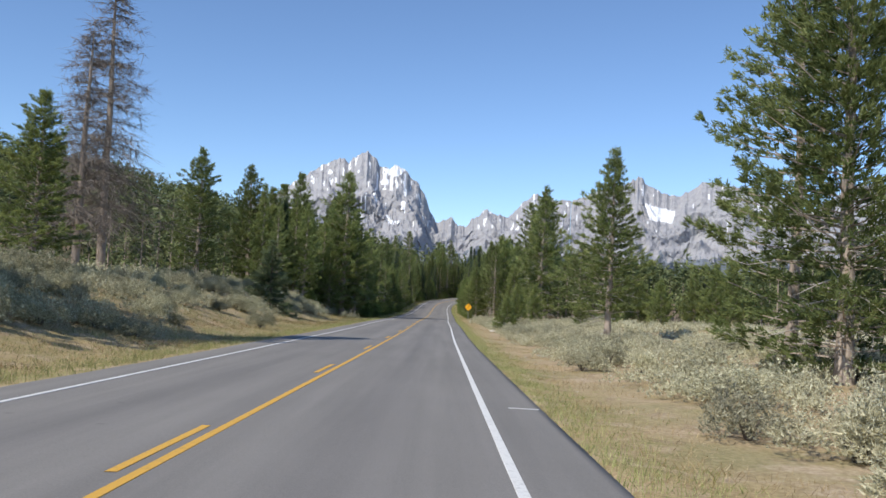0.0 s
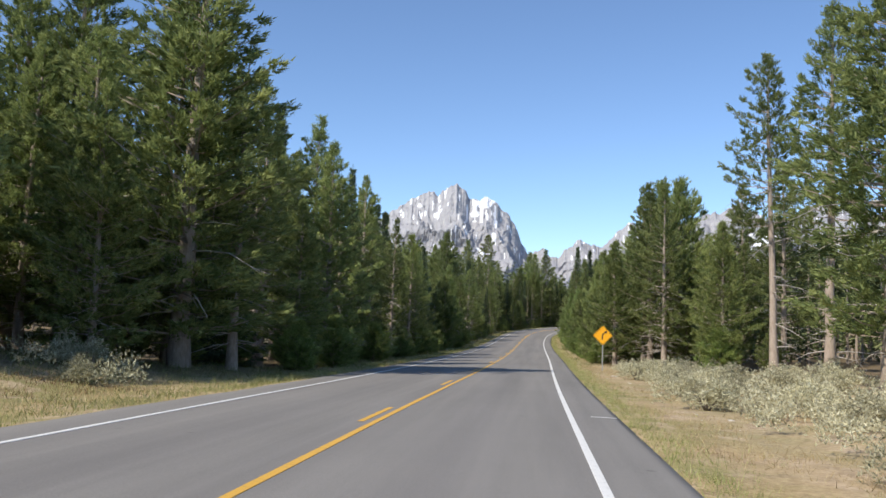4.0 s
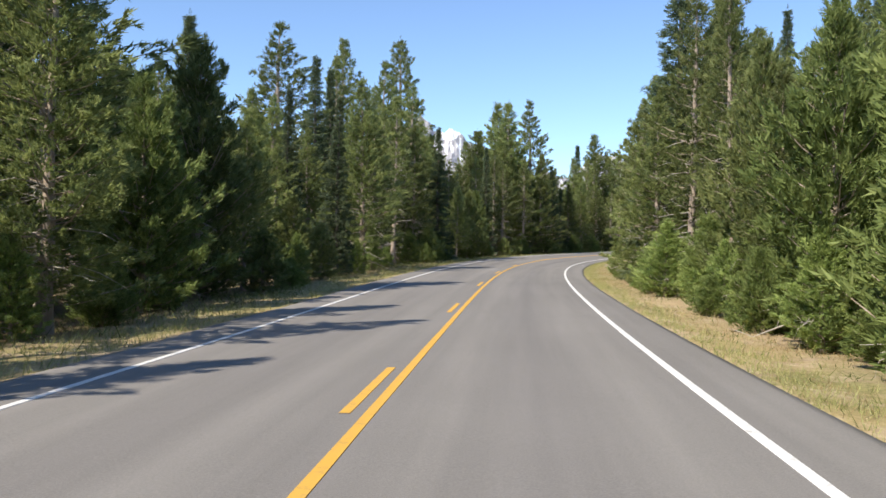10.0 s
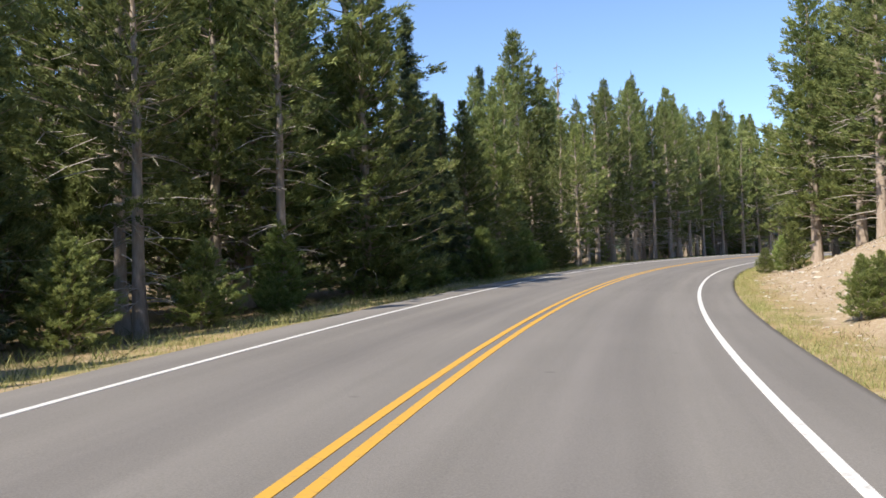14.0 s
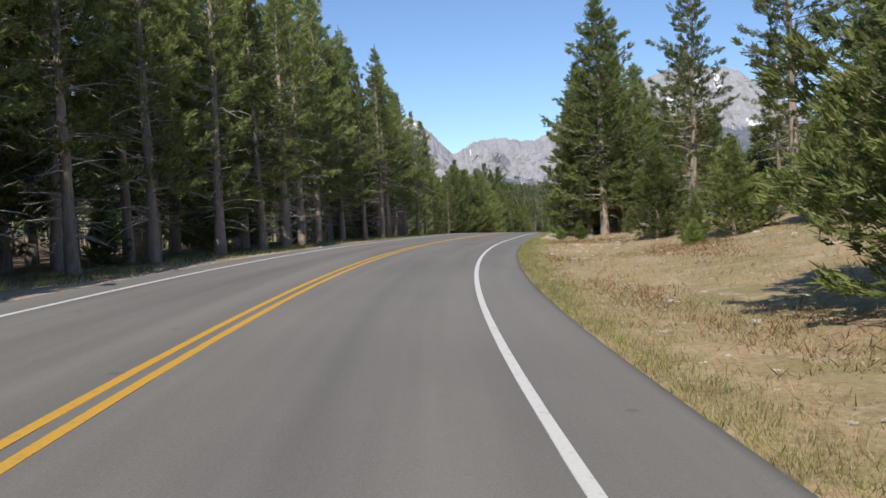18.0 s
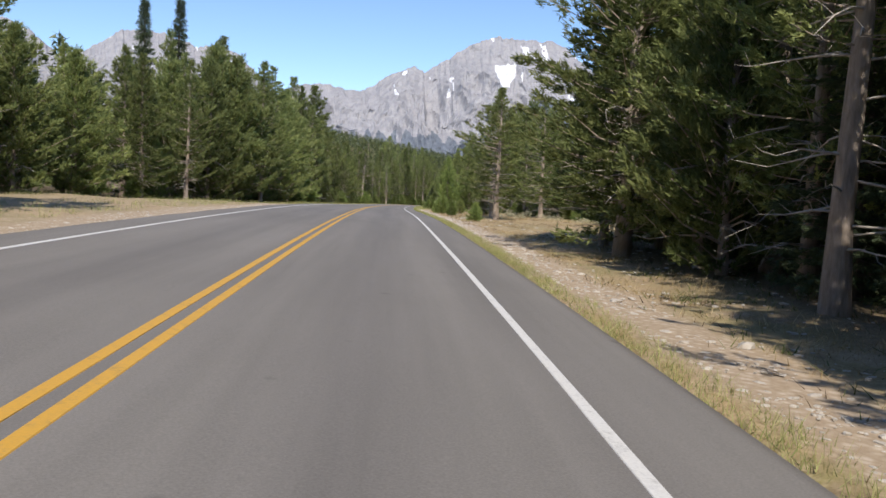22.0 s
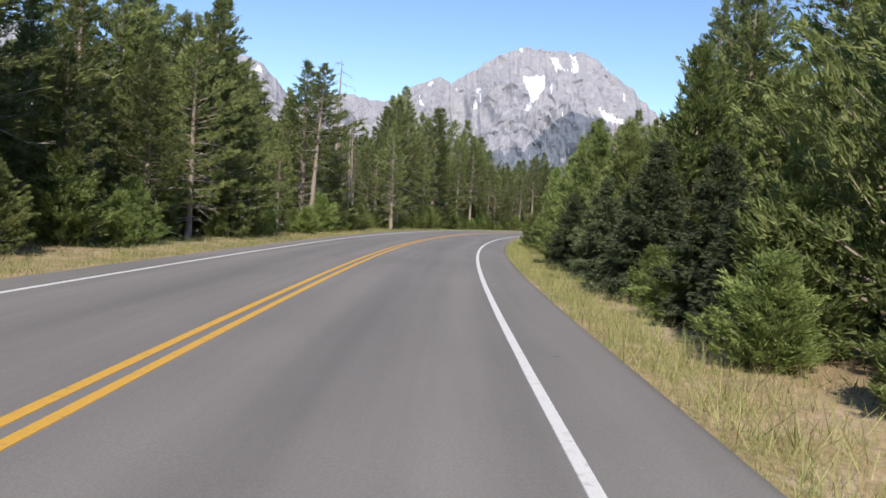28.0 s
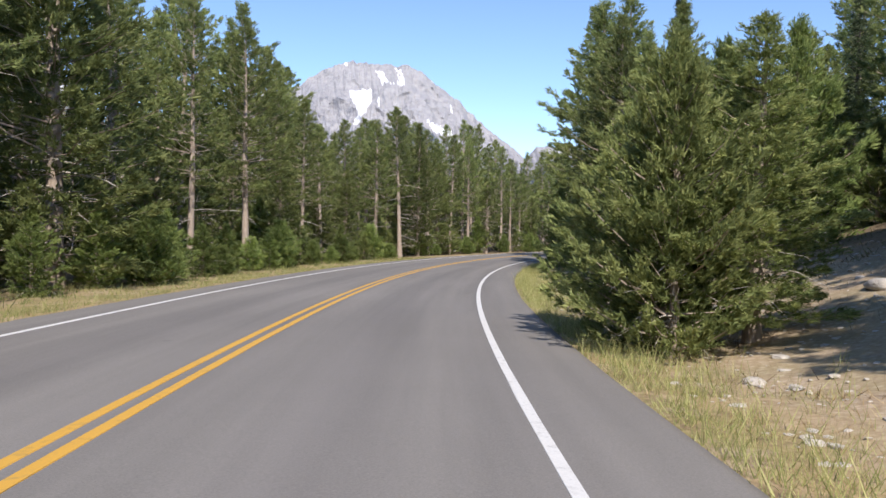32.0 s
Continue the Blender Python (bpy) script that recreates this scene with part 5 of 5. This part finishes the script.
    grass_patch("dry_grass", rng, s[keep], o[keep], 0.1 + 0.12 * rng.random(keep.sum()) ** 3, STRAW, "dry straw-coloured grass on the open bank", 0.7, 0.0055)
    # withered forbs and low herbs in loose clumps on the open banks
    n = 72000
    s = clump(n, 255, 676, 0.16)
    o = np.repeat(rng.uniform(5.7, 15, n // 12), 12) + rng.normal(0, 0.16, len(s))
    keep = (o < tree_edge(s, 1) + 3) & (patchy(s * 0.7, o * 1.4 + 5) > rng.uniform(-0.5, 0.4, len(s)))
    grass_patch("dry_forbs", rng, s[keep], o[keep], 0.07 + 0.13 * rng.random(keep.sum()) ** 2, FORB, "withered brown forbs and low herbs on the bank", 0.9, 0.009)
    n = 60000
    for s0, s1, side, label in ((338, 412, 1, "rust-brown withered forbs on the open bank"), (2, 100, -1, "rust-brown withered forbs on the sagebrush bank")):
        s = clump(n, s0, s1, 0.22)
        o = np.repeat(rng.uniform(5.9, 13, n // 12), 12) + rng.normal(0, 0.22, len(s))
        keep = patchy(s * 0.4 + 3, o * 0.8) > rng.uniform(0.0, 0.5, len(s))
        grass_patch("rusty_forbs", rng, s[keep], side * o[keep], 0.08 + 0.14 * rng.random(keep.sum()) ** 2, RUSTFORB, label, 0.8, 0.009)
    n = 22000
    s = clump(n, 334, 412, 0.12)
    o = half(s, 1) + 0.05 + np.abs(np.repeat(rng.gamma(1.8, 0.24, n // 12), 12) + rng.normal(0, 0.08, len(s)))
    grass_patch("verge_grass", rng, s, o, 0.06 + 0.09 * rng.random(len(s)), OLIVE, "green grass and weeds along the asphalt edge", 0.5, 0.0045)
    # leafy undergrowth at the foot of the woods
    n = 90000
    s = clump(n, 95, 700, 0.22)
    side = np.repeat(np.where(rng.random(n // 12) < 0.55, -1, 1), 12)
    e = np.where(side > 0, tree_edge(s, 1), tree_edge(s, -1))
    o = side * (e + np.repeat(rng.uniform(-1.6, 3.5, n // 12), 12) + rng.normal(0, 0.25, len(s)))
    grass_patch("undergrowth", rng, s, o, np.where(o > 0, 0.15, 0.26), WEED, "low green undergrowth at the foot of the trees", 0.9, 0.009)


def stone_mesh(seed, rough=0.28):
    rng = np.random.default_rng(seed)
    bm = bmesh.new()
    bmesh.ops.create_icosphere(bm, subdivisions=1 if rough > 0.2 else 2, radius=1.0)
    v = np.array([q.co[:] for q in bm.verts])
    f = np.array([[q.index for q in p.verts] for p in bm.faces])
    bm.free()
    v = v * (1 + rng.normal(0, rough * 0.6, (len(v), 1)))
    v[:, 2] = np.clip(v[:, 2], -0.35, 0.75) * 0.75
    return v, f


def stones():
    rng = np.random.default_rng(505)
    kinds = [stone_mesh(k) for k in range(8)]
    pieces = []
    zones = ((262, 331, 5.4, 13, 3200, 0.8), (386, 440, 5.3, 11, 900, 1.0), (415, 550, 5.1, 6.1, 6600, 0.5), (433, 547, 6.1, 10, 1700, 0.8), (612, 668, 5.4, 12, 5200, 0.7), (20, 125, 5.4, 12, 260, 0.8), (337, 498, -6.2, -4.55, 4300, 0.4), (337, 415, 5.4, 13, 1700, 0.7))
    for s0, s1, o0, o1, n, big in zones:
        for k in range(n):
            s, o = rng.uniform(s0, s1), rng.uniform(o0, o1)
            v, f = kinds[k % 8]
            r = 0.028 * big * rng.lognormal(0.2, 0.6)
            t = rng.uniform(0, 6.28)
            R = np.array([[math.cos(t), -math.sin(t), 0], [math.sin(t), math.cos(t), 0], [0, 0, 1]])
            pieces.append(((v * [1.3, 0.9, 0.8] * r) @ R.T + np.array(spot(s, o)), f))
    v, f = gather(pieces)
    tagged(new("gravel", mesh("gravel", v, f, STONE)), "scattered pale stones and gravel on bare soil", "stones", kind="stuff")
    # single boulders
    for k, (s, o, r) in enumerate(((74.6, 7.0, 0.34), (34.6, 8.5, 0.16), (311.5, 7.8, 0.22), (308.5, 7.6, 0.2), (300, 8.4, 0.26), (639, 6.5, 0.2), (404.8, 6.8, 0.17), (399.7, 6.2, 0.16), (635, 6.6, 0.24), (646, 8.2, 0.3),
                                   (643, 10.0, 0.35), (290, 9.0, 0.28), (296, 10.4, 0.3), (425.7, 7.4, 0.2), (430.6, 8.8, 0.24))):
        vv, ff = stone_mesh(600 + k, 0.16)
        r = r * 0.8
        rock = new("rock", smooth(mesh("rock", vv * [1.35, 0.95, 0.8] * r, ff, STONE)))
        rock.matrix_basis = Matrix.Translation(spot(s, o)) @ pose(0, 0, 0, 0, 0, 40 * k)
        tagged(rock, "pale rounded boulder lying in dry grass", "rock", "roadside rocks")


def fallen_log():
    rng = np.random.default_rng(58)
    root, head = np.array(spot(634.2, 17.0)) + [0, 0, 0.1], np.array(spot(634.9, 13.4)) + [0, 0, 1.0]
    q = np.linspace(0, 1, 8)[:, None]
    axis = root + (head - root) * q + rng.normal(0, 0.03, (8, 3))
    log = tagged(new("fallen_log"), "pale fallen dead pine trunk propped on its broken limbs", "log")
    part("trunk", smooth(mesh("trunk", *tube(axis, np.linspace(0.15, 0.09, 8), 8), DEADBARK)), log)
    for k in range(7):
        b = axis[2 + k % 6] + (axis[3] - axis[2]) * rng.random() * 0.6
        foot = b + np.array([rng.normal(0, 0.5), rng.normal(0, 0.5), -rng.uniform(0.5, 0.9)])
        part("limb", smooth(mesh("limb", *tube([b, (b + foot) / 2 + rng.normal(0, 0.05, 3), foot], [0.035, 0.025, 0.012], 5), DEADBARK)), log)


# ---- warning sign ----
def build_sign():
    def plain(name, col, rough):
        m, nt, b = mat(name, rough)
        f = noise_fac(nt, coords(nt, False), 14.0, 4.0)
        nt.links.new(ramp(nt, f, [(0.3, tuple(c * 0.9 for c in col)), (0.7, col)]), b.inputs["Base Color"])
        return m
    yellow, black, steel = plain("sign_yellow", (0.9, 0.43, 0.02), 0.45), plain("sign_black", (0.03, 0.03, 0.03), 0.5), plain("galvanised_steel", (0.36, 0.36, 0.35), 0.45)

    def plate(half, corner, y0, y1, hole=0.0):
        def ring(h, c):
            pts = []
            for k in range(4):
                mid = k * 90
                base = np.array([math.cos(radians(mid)), math.sin(radians(mid))]) * (h - c * 1.414)
                pts += [base + c * np.array([math.cos(radians(mid + d)), math.sin(radians(mid + d))]) for d in (-45, -22, 0, 22, 45)]
            return np.array(pts)
        p = ring(half, corner)
        n = len(p)
        if hole:
            q = ring(hole, corner * 0.7)
            v = np.concatenate([np.c_[p[:, 0], np.full(n, y0), p[:, 1]], np.c_[q[:, 0], np.full(n, y0), q[:, 1]]])
            return v, [[i, (i + 1) % n, (i + 1) % n + n, i + n] for i in range(n)]
        v = np.concatenate([np.c_[p[:, 0], np.full(n, y0), p[:, 1]], np.c_[p[:, 0], np.full(n, y1), p[:, 1]]])
        return v, [list(range(n)), list(range(2 * n - 1, n - 1, -1))] + [[(i + 1) % n, i, i + n, (i + 1) % n + n] for i in range(n)]

    sign = tagged(new("warning_sign"), "yellow diamond curve warning sign on a steel post", "road sign")
    up = 2.0
    v, f = plate(0.57, 0.06, -0.004, 0.0)
    board = part("sign_board", mesh("sign_board", v + [0, 0, up], f, yellow), sign, "yellow diamond board")
    v, f = plate(0.545, 0.055, -0.0085, 0, 0.525)
    part("border", mesh("border", v + [0, 0, up], f, black), board, "thin black border")
    path = np.array([(-0.03, -0.24), (-0.03, -0.02), (0.0, 0.06), (0.07, 0.12), (0.13, 0.16)])
    d = np.gradient(path, axis=0)
    d /= np.linalg.norm(d, axis=1)[:, None]
    nrm = np.c_[-d[:, 1], d[:, 0]] * 0.035
    a, b = path + nrm, path - nrm
    tip, base = path[-1] + d[-1] * 0.15, path[-1]
    flat = np.concatenate([a, b, [base + nrm[-1] * 3, base - nrm[-1] * 3, tip]])
    n = len(path)
    f = [[i, i + 1, n + i + 1, n + i] for i in range(n - 1)] + [[2 * n, 2 * n + 2, 2 * n + 1]]
    part("arrow", mesh("arrow", np.c_[flat[:, 0], np.full(len(flat), -0.0085), flat[:, 1]] + [0, 0, up], f, black), board, "black curve arrow")
    pv = np.array([(-0.03, 0.004), (0.03, 0.004), (0.03, 0.012), (0.012, 0.03), (0.012, 0.045), (-0.012, 0.045), (-0.012, 0.03), (-0.03, 0.012)])
    v = np.concatenate([np.c_[pv, np.full(8, -0.3)], np.c_[pv, np.full(8, 2.48)]])
    part("post", mesh("post", v, [list(range(7, -1, -1)), list(range(8, 16))] + [[i, (i + 1) % 8, (i + 1) % 8 + 8, i + 8] for i in range(8)], steel), sign, "galvanised steel channel post")
    for z in (up - 0.3, up + 0.3):
        bm = bmesh.new()
        bmesh.ops.create_cone(bm, cap_ends=True, segments=8, radius1=0.014, radius2=0.011, depth=0.012, matrix=pose(0, -0.008, z, 90, 0, 0))
        me = bpy.data.meshes.new("bolt")
        bm.to_mesh(me)
        bm.free()
        me.materials.append(steel)
        part("bolt", me, board)
    sign.matrix_basis = Matrix.Translation(spot(129.9, 6.32)) @ pose(0, 0, 0, 0, 0, math.degrees(float(along(129.9, HD))) + 2)


build_ground()
build_road()
build_mountains()
build_sign()
sage_fields()
stones()
fallen_log()
verges()
